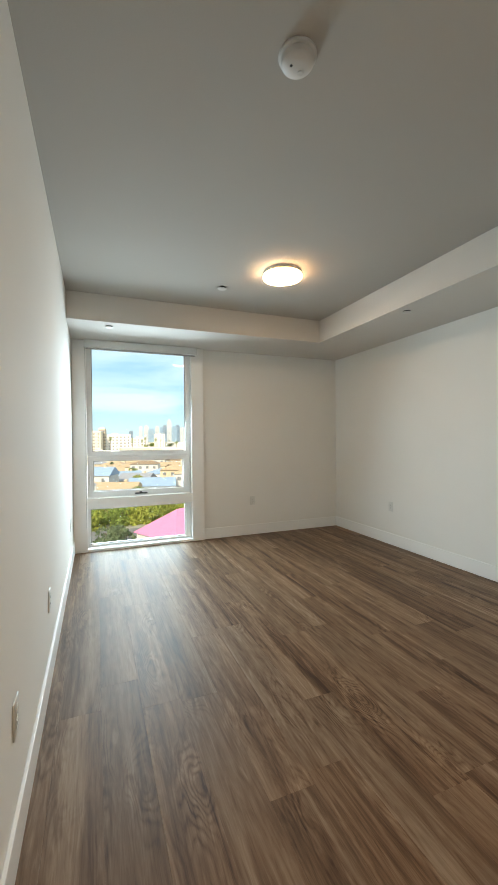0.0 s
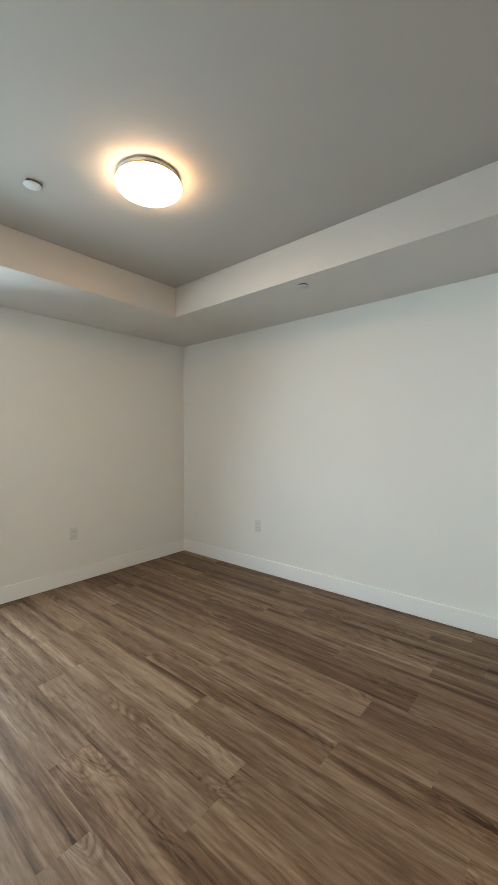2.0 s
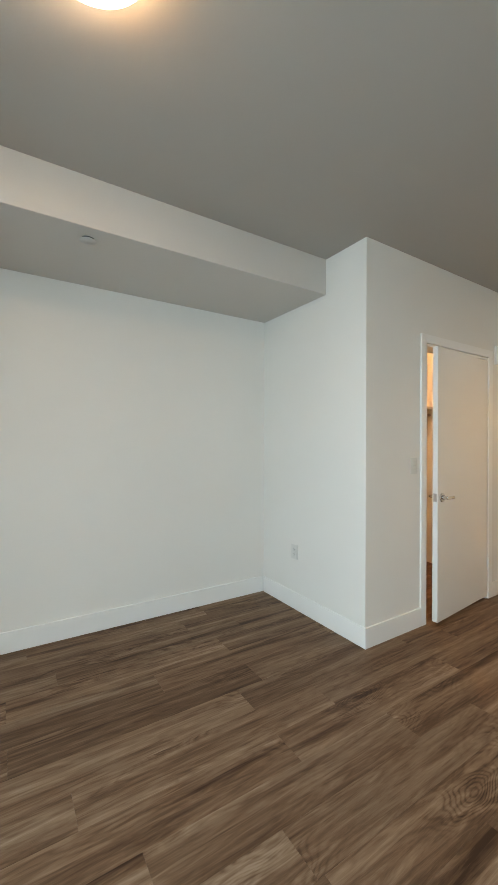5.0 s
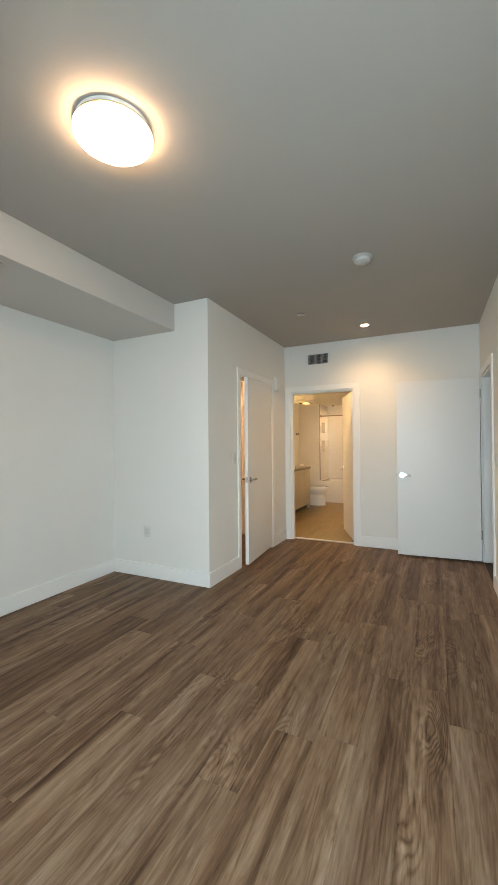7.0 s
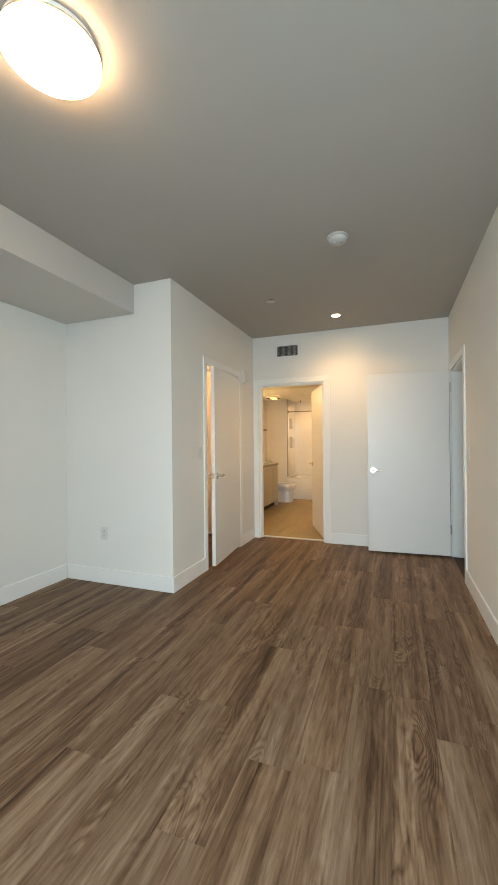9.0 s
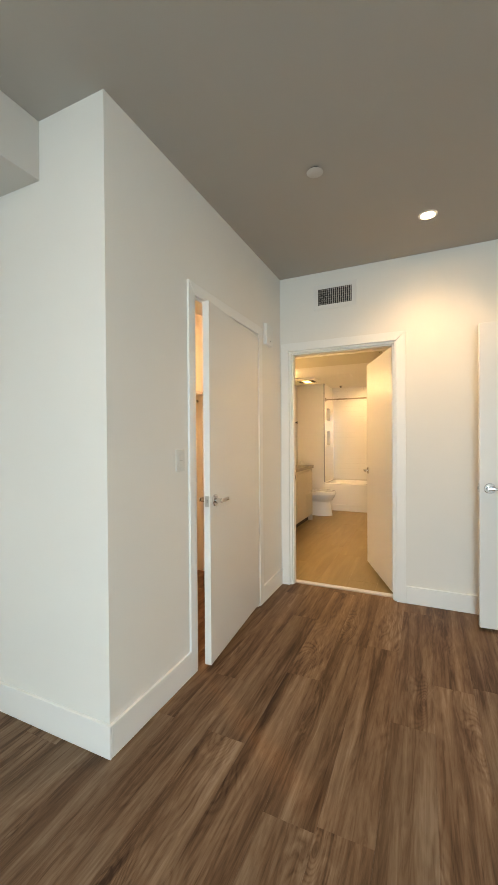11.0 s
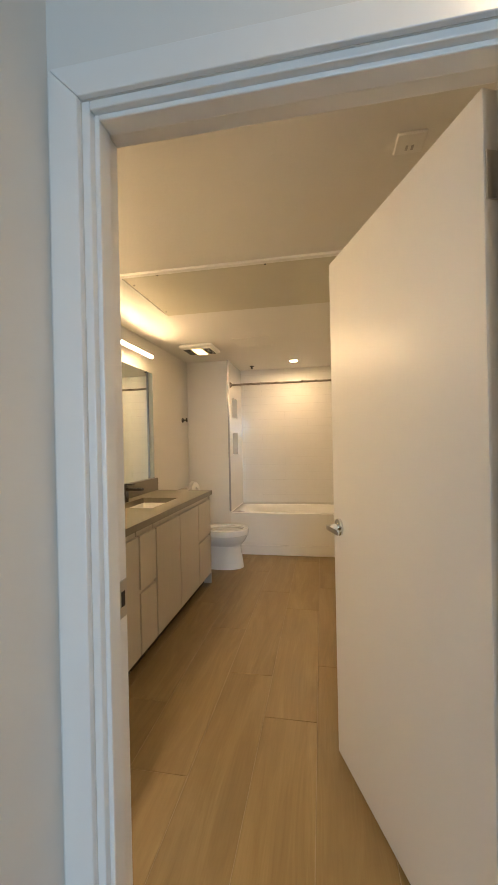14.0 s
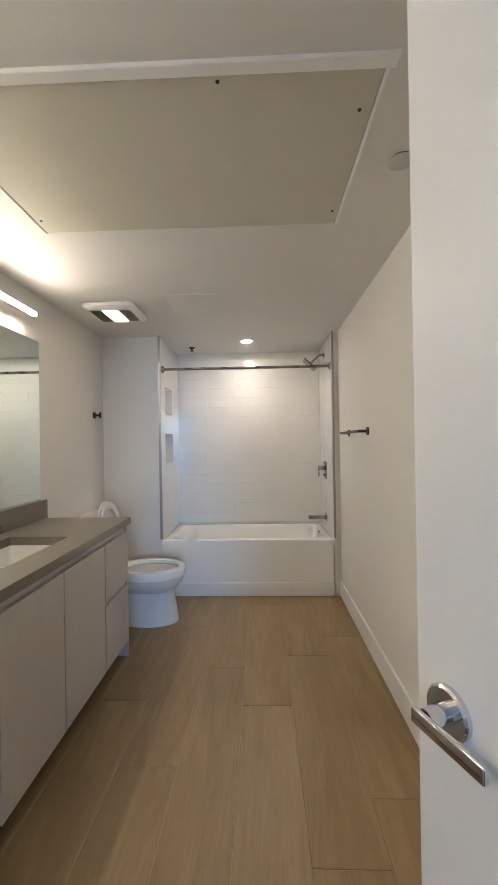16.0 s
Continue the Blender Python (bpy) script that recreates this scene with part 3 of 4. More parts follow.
def wall_plate(name, m, rockers, outlets, label, category):
    """A cover plate on a wall: local x along the wall, y out of it."""
    w = 0.036 + 0.002
    p = thing(name, label, category, m)
    part("cover_plate", box(-w, w, 0, 0.006, -0.058, 0.058, 0.003, 2), M_PLATE, p, "", True)
    if rockers:
        r = part("rocker", box(-0.0165, 0.0165, 0.0055, 0.0085, -0.033, 0.033, 0.0015), M_PLATE, p)
        part("rocker_split", box(-0.0155, 0.0155, 0.0086, 0.0092, -0.0008, 0.0008), M_GREYP, r)
    if outlets:
        for z in (-0.019, 0.019):
            o = part("receptacle", box(-0.0165, 0.0165, 0.0055, 0.008, z - 0.0145, z + 0.0145, 0.003), M_PLATE, p)
            for x in (-0.006, 0.006):
                part("slot", box(x - 0.001, x + 0.001, 0.0079, 0.0084, z - 0.002, z + 0.006), M_SLOT, o)
            part("ground_hole", box(-0.002, 0.002, 0.0079, 0.0084, z - 0.010, z - 0.006), M_SLOT, o)


OUT = "white duplex power outlet on the wall"
wall_plate("power_outlet", pose(EX, 3.79, 0.457, 0, 0, 90), 0, 1, OUT, "outlet")
wall_plate("power_outlet", pose(2.426, NY, 0.457, 0, 0, 180), 0, 1, OUT, "outlet")
wall_plate("power_outlet", pose(3.32, CY, 0.457), 0, 1, OUT, "outlet")
wall_plate("power_outlet", pose(WX, 1.50, 0.42, 0, 0, -90), 0, 1, OUT, "outlet")
wall_plate("power_outlet", pose(WX, 2.45, 0.42, 0, 0, -90), 0, 1, OUT, "outlet")
wall_plate("power_outlet", pose(WX, 4.34, 0.44, 0, 0, -90), 0, 1, OUT, "outlet")
wall_plate("light_switch", pose(CX, 0.705, 1.177, 0, 0, 90), 1, 0, "white rocker light switch beside the closet door", "switch")
wall_plate("light_switch", pose(WX, 0.34, 1.17, 0, 0, -90), 1, 0, "white rocker light switch beside the bedroom door", "switch")

# ---- closet ----
wall("closet_wall_east", "x", SY, CY - 0.12, 0, CEIL, EX - 0.001, EX + 0.15)
shelf = thing("closet_shelving", "white laminate closet shelving tower with peg holes", "shelving")
TX0, TX1, TY0, TY1 = 3.40, 3.76, -0.45, 0.10
for y in (TY0, TY1):
    s = part("side_panel", box(TX0, TX1, y - 0.009, y + 0.009, 0, 2.1, 0.001), M_TRIM, shelf)
    holes = bmesh.new()
    for k in range(58):
        for px in (TX0 + 0.05, TX1 - 0.06):
            lathe([(0.0025, -0.0005), (0.0025, 0.0005), (0, 0.0005)], 6, holes, pose(px, y + (0.0092 if y == TY0 else -0.0092), 0.12 + k * 0.033, 90))
            lathe([(0.0025, -0.0005), (0.0025, 0.0005), (0, 0.0005)], 6, holes, pose(px, y - (0.0092 if y == TY0 else -0.0092), 0.12 + k * 0.033, 90))
    tagged(part("peg_holes", holes, M_SLOT, s), kind="stuff")
for z in (0.08, 0.45, 0.82, 1.19, 1.56, 1.93):
    part("shelf", box(TX0, TX1, TY0 + 0.009, TY1 - 0.009, z, z + 0.019, 0.001), M_TRIM, shelf)
for y0, y1 in ((TY1 + 0.01, CY - 0.121), (SY + 0.001, TY0 - 0.01)):
    part("hanging_shelf", box(TX0 - 0.02, TX1, y0, y1, 1.72, 1.74, 0.001), M_TRIM, shelf)
    part("hanging_rod", rod((TX0 + 0.06, y0, 1.66), (TX0 + 0.06, y1, 1.66), 0.014), M_STEEL, shelf, "brushed steel rod", True)
part("lower_shelf", box(TX0 - 0.02, TX1, TY1 + 0.01, CY - 0.121, 0.95, 0.97, 0.001), M_TRIM, shelf)
trim("baseboard", EX - 0.015, EX - 0.001, TY1 + 0.01, CY - 0.121, 0, H, BB, "baseboard")
trim("baseboard", CX + 0.12, EX - 0.015, CY - 0.134, CY - 0.12, 0, H, BB, "baseboard")
downlight(3.0, 0.25, CEIL, M_CSPOT)

# ---- hall beyond the bedroom door ----
wall("hall_wall_west", "x", -1.6, 1.0, 0, CEIL, WX - 1.9, WX - 1.76)
wall("hall_wall_north", "y", WX - 1.9, WX - 0.14, 0, CEIL, 1.0, 1.12)
wall("hall_wall_south", "y", WX - 1.9, WX - 0.14, 0, CEIL, -1.72, -1.6)
tagged(part("hall_ceiling", box(WX - 1.9, WX - 0.14, -1.72, 1.12, CEIL, CEIL + 0.1), M_CEIL), "flat off-white painted ceiling, greyed for shade", "ceiling", kind="structure")
tagged(part("hall_floor", box(WX - 1.9, WX - 0.14, -1.72, 1.12, -0.08, 0.0), M_PLANK), "dark plank floor beyond the door", "floor", kind="structure")

# ---- bathroom shell ----
wall("bath_wall_west", "x", BS - 0.12, BN, 0, BC + 0.1, BW - 0.12, BW)
wall("bath_wall_east", "x", BS - 0.12, BN, 0, BC + 0.1, BE, BE + 0.12)
wall("bath_wall_south", "y", BW, BE, 0, BC + 0.1, BS - 0.12, BS - 0.012)
CHX = 3.082   # chase beside the tub
NICHES = [(-4.93, -4.64, 1.155, 1.42), (-4.93, -4.64, 1.605, 1.845)]
cut_u = sorted({BS - 0.012, TUBY - 0.02, *[n[k] for n in NICHES for k in (0, 1)]})
cut_z = sorted({0, BC + 0.1, *[n[k] for n in NICHES for k in (2, 3)]})
chase = slab_with_holes(cut_u, cut_z, CHX, CHX + 0.09, NICHES, lambda u, v, w: (w, u, v))
box(CHX + 0.09, BE, BS - 0.012, TUBY - 0.02, 0, BC + 0.1, bm=chase)
tagged(part("bath_chase", chase, M_WALL), "off-white drywall chase between toilet and tub", "wall", kind="structure")
tagged(part("bath_ceiling", slab_with_holes([BW, 1.868, 3.135, BE], [BS - 0.012, -2.842, -2.140, BN], BC, BC + 0.1, [(1.868, 3.135, -2.842, -2.140)], lambda u, v, w: (u, v, w)), M_BCEIL),
       "white textured painted bathroom ceiling", "ceiling", kind="structure")
bath_floor = tagged(part("bath_floor", box(BW, BE, BS, BN + 0.05, -0.08, -0.002), M_TGROUT), "tan wood-look porcelain plank floor", "floor", kind="structure")
trim("baseboard", BW, BW + 0.014, TUBY, BN - 0.014, 0, H, BB, "baseboard")
trim("baseboard", 3.06, BE, TUBY - 0.02, TUBY - 0.006, 0, H, BB, "baseboard")
thr = thing("door_threshold", "white ribbed threshold strip in the doorway", "threshold", kind="structure")
part("sill", box(1.654, 2.496, BN, BN + 0.05, -0.004, 0.004), M_PLASTIC, thr)
for k in range(3):
    part("ridge", box(1.654, 2.496, BN + 0.003 + k * 0.016, BN + 0.015 + k * 0.016, 0.003, 0.010, 0.003, 2), M_PLASTIC, thr)
part("edge_strip", box(1.654, 2.496, BN + 0.05, BN + 0.062, -0.004, 0.006, 0.002), M_STEEL, thr)

acc = thing("ceiling_access_panel", "large painted ceiling access panel with screwed edges", "access panel", pose(0, 0, BC))
part("panel", box(1.871, 3.132, -2.839, -2.143, -0.001, 0.02), M_PANEL, acc)
for x0, x1, y0, y1 in ((1.845, 3.16, -2.140, -2.104), (1.855, 1.868, -2.85, -2.140), (3.135, 3.148, -2.85, -2.140)):
    part("frame", box(x0, x1, y0, y1, -0.012 if x1 - x0 > 1 else -0.004, 0.006, 0.0035, 2), M_TRIM, acc)
for x, y in ((1.905, -2.27), (1.895, -2.75), (2.30, -2.165), (2.92, -2.165), (3.11, -2.26), (3.11, -2.75)):
    part("screw", lathe([(0.006, 0.0), (0.005, -0.003), (0, -0.003)], 12, m=Matrix.Translation((x, y, 0))), M_BLACK, acc)
acc2 = thing("ceiling_hatch", "small flush white ceiling hatch", "hatch", pose(2.65, -3.76, BC))
part("hatch_frame", slab_with_holes([-0.175, -0.16, 0.16, 0.175], [-0.175, -0.16, 0.16, 0.175], -0.004, 0.001, [(-0.16, 0.16, -0.16, 0.16)], lambda u, v, w: (u, v, w)), M_BCEIL, acc2)
part("hatch_door", box(-0.157, 0.157, -0.157, 0.157, -0.003, 0.001), M_BCEIL, acc2)

fan = thing("exhaust_fan", "white ceiling exhaust fan with lit lens and slotted grille", "exhaust fan", pose(3.20, -3.82, BC))
part("housing", loft([rrect(-0.15, 0.15, -0.15, 0.15, 0, 0.03), rrect(-0.17, 0.17, -0.17, 0.17, -0.012, 0.03), rrect(-0.17, 0.17, -0.17, 0.17, -0.03, 0.03), rrect(-0.14, 0.14, -0.14, 0.14, -0.045, 0.03)]), M_PLASTIC, fan, "", True)
part("lens", box(-0.05, 0.05, -0.115, 0.115, -0.052, -0.044, 0.004, 2), M_FANL, fan, "glowing lens")
for s in (-1, 1):
    for i in range(6):
        x = s * (0.068 + i * 0.0125)
        part("slot", box(x - 0.0035, x + 0.0035, -0.115, 0.115, -0.0475, -0.044), M_SLOT, fan)
spr = thing("fire_sprinkler", "small dark pendent sprinkler over the tub", "sprinkler", pose(2.868, -4.93, BC))
part("escutcheon", lathe([(0.03, 0), (0.028, -0.006), (0.012, -0.008)], 24), M_BLACK, spr, "", True)
part("nozzle", lathe([(0.009, -0.006), (0.009, -0.03), (0.018, -0.032), (0.018, -0.035), (0, -0.035)], 16), M_BLACK, spr, "", True)
downlight(2.325, -4.735, BC, M_BSPOT, 0.062)
sprinkler(1.715, -2.47, BC)
sens = thing("ceiling_sensor", "square white sensor plate on the bathroom ceiling", "sensor", pose(1.72, -1.42, BC))
part("plate", box(-0.045, 0.045, -0.045, 0.045, -0.01, 0, 0.003), M_PLASTIC, sens)
for x in (-0.014, 0.004):
    part("slot", box(x, x + 0.008, -0.026, -0.004, -0.0112, -0.0095), M_GREYP, sens)

# ---- vanity ----
VX, VF = 3.052, 3.035     # door face, counter's front
VY0, VY1 = -3.562, BN - 0.002
van = [(-3.552, -3.218, "drawers"), (-3.211, -2.788, "door"), (-2.782, -2.375, "door"), (-2.360, -2.147, "drawers"), (-2.132, -1.713, "door"), (-1.707, -1.285, "door"), (-1.278, -0.985, "drawers")]
for y0, y1, what in van:
    u = thing("vanity_cabinet", "pale wood-grain laminate vanity " + ("drawer unit" if what == "drawers" else "cupboard unit"), "cabinet", group="bathroom vanity units")
    part("carcass", box(VX + 0.019, BE - 0.001, y0, y1, 0.10, 0.655), M_CAB, u)
    # Toe kick takes the joint-shadow colour for the shade beneath the cabinets.
    part("toe_kick", box(VX + 0.07, BE - 0.002, y0, y1, 0.0, 0.10), M_SUBFLOOR, u, "recessed toe kick, shade put into its dark colour")
    part("finger_rail", box(VX + 0.020, VX + 0.030, y0, y1 + 0.007, 0.655, 0.82), M_CAB, u, "laminate finger-pull rail")
    if what == "door":
        part("door", box(VX, VX + 0.0185, y0 + 0.0015, y1 - 0.0015, 0.10, 0.780, 0.0012), M_CAB, u)
    else:
        for z0, z1 in ((0.10, 0.448), (0.472, 0.780)):
            part("drawer_front", box(VX, VX + 0.0185, y0 + 0.002, y1 - 0.002, z0, z1, 0.0012), M_CAB, u)
endp = tagged(part("vanity_end_panel", box(VX + 0.002, BE - 0.001, VY0 - 0.010, VY0 + 0.008, 0, 0.822, 0.001), M_CAB), "pale laminate end panel of the vanity", "cabinet panel")
SINKS = ((-3.07, -2.58), (-1.95, -1.46))
SX0, SX1 = 3.175, 3.475
top = thing("vanity_countertop", "taupe quartz countertop with two undermount sinks cut in", "countertop")
ys = sorted([VY0 - 0.02, VY1, *[v for s in SINKS for v in s]])
part("slab", slab_with_holes([VF, SX0, SX1, BE - 0.001], ys, 0.824, 0.865, [(SX0, SX1, *s) for s in SINKS], lambda u, v, w: (u, v, w)), M_COUNTER, top)
part("backsplash", box(BE - 0.02, BE - 0.001, VY0 - 0.02, VY1, 0.865, 0.982, 0.002), M_COUNTER, top)
for y0, y1 in SINKS:
    sk = thing("sink", "white rectangular undermount porcelain sink", "sink")
    lo = [rrect(SX0 - 0.012, SX1 + 0.012, y0 - 0.012, y1 + 0.012, 0.823, 0.02), rrect(SX0 + 0.001, SX1 - 0.001, y0 + 0.001, y1 - 0.001, 0.823, 0.02), rrect(SX0 + 0.012, SX1 - 0.012, y0 + 0.012, y1 - 0.012, 0.70, 0.03), rrect(SX0 + 0.04, SX1 - 0.04, y0 + 0.05, y1 - 0.05, 0.675, 0.04)]
    part("basin", loft(lo, None, (False, True)), M_PORC, sk, "", True)
    part("drain", lathe([(0.022, 0), (0.022, 0.003), (0, 0.002)], 24, m=Matrix.Translation(((SX0 + SX1) / 2, (y0 + y1) / 2, 0.6752))), M_CHROME, sk, "", True)
    f = thing("faucet", "square dark chrome single-lever basin faucet", "faucet", pose(3.51, (y0 + y1) / 2, 0.865))
    part("body", box(-0.022, 0.022, -0.022, 0.022, 0, 0.125, 0.003, 2), M_GUN, f)
    part("spout", box(-0.15, -0.02, -0.02, 0.02, 0.09, 0.108, 0.003, 2), M_GUN, f)
    part("lever", box(-0.075, 0.025, -0.02, 0.02, 0.132, 0.142, 0.002, 2), M_GUN, f)
    part("lever_stem", box(-0.012, 0.012, -0.012, 0.012, 0.125, 0.132), M_GUN, f)
mir = thing("wall_mirror", "large frameless wall mirror above the vanity", "mirror")
part("mirror_glass", box(BE - 0.006, BE - 0.001, -3.53, VY1 - 0.01, 0.990, 1.974), M_MIRROR, mir)
part("edge_channel", box(BE - 0.009, BE - 0.001, -3.533, VY1 - 0.01, 0.9825, 0.992), M_STEEL, mir)
for ya, yb in ((-3.375, -2.40), (-1.93, -1.0)):
    bar = thing("vanity_light_bar", "slim lit linear LED vanity light above the mirror", "wall light", group="vanity lights")
    part("tube", box(BE - 0.090, BE - 0.074, ya, yb, 2.082, 2.1035, 0.004, 2), M_BAR, bar, "glowing linear diffuser", True)
    # Added backing and top cover that block the tube's light to wall and ceiling.
    glare_shield = box(BE - 0.0735, BE - 0.055, ya, yb, 2.079, 2.104, 0.001)
    box(BE - 0.087, BE - 0.055, ya, yb, 2.1042, 2.111, 0.001, bm=glare_shield)
    part("glare_shield", glare_shield, M_PLASTIC, bar, "white strip added to cut glare on wall and ceiling")
    for y in (ya - 0.008, yb + 0.008):
        part("end_cap", box(BE - 0.092, BE - 0.053, y - 0.008, y + 0.008, 2.079, 2.110, 0.004), M_CHROME, bar)
    yc = (ya + yb) / 2 + 0.08
    part("wall_canopy", box(BE - 0.025, BE - 0.001, yc - 0.06, yc + 0.06, 2.0, 2.11, 0.003), M_CHROME, bar, "polished chrome canopy")
    part("arm", box(BE - 0.058, BE - 0.024, yc - 0.015, yc + 0.015, 2.085, 2.103), M_CHROME, bar)
wall_plate("mirror_outlet", pose(BE - 0.006, -2.30, 1.08, 0, 0, 90), 0, 1, "white duplex outlet set into the mirror", "outlet")

# ---- toilet ----
def oval(cx, rx0, rx1, ry, z, n=36):
    """An egg-shaped loop: rx0 towards the front (-x), rx1 towards the tank."""
    return [(cx + (rx1 if math.cos(a) > 0 else rx0) * math.cos(a), ry * math.sin(a), z) for a in (2 * math.pi * i / n for i in range(n))]


toi = thing("toilet", "white porcelain toilet with seat and lid raised", "toilet", pose(0, -4.05, 0))
part("bowl", loft([oval(3.04, 0.198, 0.30, 0.128, 0.0), oval(3.04, 0.197, 0.30, 0.126, 0.018), oval(3.04, 0.185, 0.29, 0.112, 0.11), oval(3.04, 0.169, 0.28, 0.101, 0.205), oval(3.04, 0.173, 0.28, 0.104, 0.232),
     oval(3.04, 0.197, 0.28, 0.140, 0.262), oval(3.04, 0.223, 0.28, 0.168, 0.292), oval(3.04, 0.238, 0.28, 0.183, 0.325), oval(3.04, 0.244, 0.28, 0.188, 0.342), oval(3.04, 0.251, 0.28, 0.194, 0.346), oval(3.04, 0.253, 0.28, 0.195, 0.396), oval(3.04, 0.245, 0.28, 0.188, 0.407),
     oval(3.04, 0.204, 0.19, 0.142, 0.407), oval(3.04, 0.200, 0.185, 0.139, 0.388), oval(3.04, 0.219, 0.20, 0.158, 0.372), oval(3.04, 0.196, 0.18, 0.138, 0.30), oval(3.05, 0.13, 0.12, 0.08, 0.19), oval(3.05, 0.08, 0.08, 0.055, 0.12)]), M_PORC, toi, "", True)


def raised(loop, dx):
    """A flat loop swung up about the seat's hinge, front edge on top."""
    return [(3.385 - 0.06 * (p[0] - 2.75) / 0.55 + dx, p[1], 0.42 + (3.305 - p[0]) * 0.86) for p in loop]


big, rim, hole = (oval(3.035, a, b, c, 0) for a, b, c in ((0.285, 0.27, 0.185), (0.280, 0.25, 0.182), (0.215, 0.17, 0.125)))
part("lid", loft([raised(big, 0.0), raised(big, 0.016)]), M_PLASTIC, toi, "raised white lid", True)
part("seat", loft([raised(rim, -0.024), raised(rim, -0.006), raised(hole, -0.006), raised(hole, -0.024), raised(rim, -0.024)], None, (False, False)), M_PLASTIC, toi, "raised white seat ring")
part("tank", loft([rrect(3.41, BE - 0.012, -0.19, 0.19, 0.37, 0.03), rrect(3.395, BE - 0.012, -0.205, 0.205, 0.765, 0.03)]), M_PORC, toi, "", True)
part("tank_lid", loft([rrect(3.385, BE - 0.008, -0.215, 0.215, 0.765, 0.03), rrect(3.383, BE - 0.008, -0.217, 0.217, 0.79, 0.03), rrect(3.39, BE - 0.014, -0.21, 0.21, 0.80, 0.03)]), M_PORC, toi, "", True)
part("flush_lever", box(3.385, 3.40, 0.10, 0.17, 0.655, 0.672, 0.005), M_CHROME, toi)

# ---- tub and shower ----
TX = (1.592, CHX)
tub = thing("bathtub", "white alcove bathtub with flat apron", "bathtub")
x0, x1, y0, y1 = TX[0], TX[1], BS, TUBY
part("shell", loft([rrect(x0, x1, y0, y1, 0.10, 0.004), rrect(x0, x1, y0, y1, 0.462, 0.004), rrect(x0 + 0.004, x1 - 0.004, y0 + 0.004, y1 - 0.004, 0.479, 0.01), rrect(x0 + 0.012, x1 - 0.012, y0 + 0.012, y1 - 0.012, 0.482, 0.012),
     rrect(x0 + 0.06, x1 - 0.07, y0 + 0.045, y1 - 0.07, 0.482, 0.12), rrect(x0 + 0.072, x1 - 0.09, y0 + 0.058, y1 - 0.085, 0.467, 0.12), rrect(x0 + 0.11, x1 - 0.24, y0 + 0.10, y1 - 0.12, 0.16, 0.12), rrect(x0 + 0.16, x1 - 0.32, y0 + 0.15, y1 - 0.17, 0.125, 0.1)]), M_PORC, tub, "", True)
part("apron_foot", box(x0, x1, y1 - 0.02, y1 + 0.012, 0, 0.115, 0.005, 2), M_PORC, tub)
part("overflow", lathe([(0.030, 0), (0.030, 0.008), (0.025, 0.014), (0, 0.014)], 28, m=Matrix.Translation((x0 + 0.075, (y0 + y1) / 2, 0.452)) @ Matrix.Rotation(radians(75), 4, "Y")), M_CHROME, tub, "round chrome overflow plate", True)
tile_s = tagged(part("tile_wall_south", box(BW, CHX, BS - 0.012, BS - 0.003, 0.46, BC), M_GROUT), "white glossy stacked tile wall over the tub", "tiled wall", kind="structure")
tile_w = tagged(part("tile_wall_west", box(BW, x0 - 0.008, BS, TUBY + 0.003, 0.0, BC), M_WALL), "white marble-look tile wall with shower fittings", "tiled wall", kind="structure")
tile_e = tagged(part("tile_wall_niche", slab_with_holes(sorted({BS, TUBY - 0.02, *cut_u[1:-1]}), sorted({0.46, BC, *cut_z[1:-1]}), CHX - 0.004, CHX - 0.0005, NICHES, lambda u, v, w: (w, u, v)), M_GROUT), "white tile wall with two shower niches", "tiled wall", kind="structure")
for n, xa, xb in (("tile_edge_strip", x0 - 0.020, x0 - 0.003), ("tile_edge_strip", CHX - 0.014, CHX + 0.008)):
    trim(n, xa, xb, TUBY + 0.004, TUBY + 0.016, 0.50 if xa < 2 else 0.50, BC, "thin satin metal tile edge strip", "trim", 0.001, M_EDGE)
rd = thing("shower_rod", "dark brushed nickel shower curtain rod across the tub", "shower rod")
part("bar", rod((x0 + 0.002, TUBY - 0.05, 1.985), (CHX - 0.016, TUBY - 0.05, 1.985), 0.0125), M_NICKEL, rd, "", True)
for x, s in ((x0 - 0.001, 1), (CHX - 0.013, -1)):
    part("flange", lathe([(0.034, 0), (0.034, 0.006), (0.02, 0.02), (0.0, 0.02)], 28, m=Matrix.Translation((x, TUBY - 0.05, 1.985)) @ Matrix.Rotation(radians(90 * s), 4, "Y")), M_NICKEL, rd, "", True)
SHY = (BS + TUBY) / 2
sh = thing("shower", "chrome shower head on a bent arm", "shower head")
part("wall_flange", lathe([(0.03, 0), (0.028, 0.006), (0.0, 0.008)], 24, m=Matrix.Translation((x0, SHY, 2.15)) @ Matrix.Rotation(radians(90), 4, "Y")), M_SHOWER, sh, "", True)
part("arm", rod((x0, SHY, 2.15), (x0 + 0.05, SHY, 2.142), 0.010, bm=rod((x0 + 0.05, SHY, 2.142), (x0 + 0.125, SHY, 2.075), 0.010)), M_SHOWER, sh, "", True)
hd = Matrix.Translation((x0 + 0.135, SHY, 2.062)) @ Matrix.Rotation(radians(-42), 4, "Y")
hb = box(-0.075, 0.075, -0.075, 0.075, -0.012, 0.0, 0.004, 2)
bmesh.ops.transform(hb, matrix=hd, verts=hb.verts)
part("head", hb, M_SHOWER, sh)
va = thing("shower_valve", "chrome square shower valve plate with lever", "shower valve", pose(x0, SHY, 1.055))
part("plate", box(0, 0.008, -0.075, 0.075, -0.08, 0.08, 0.003), M_SHOWER, va)
part("knob", rod((0.008, 0, 0.02), (0.07, 0, 0.02), 0.02), M_SHOWER, va, "", True)
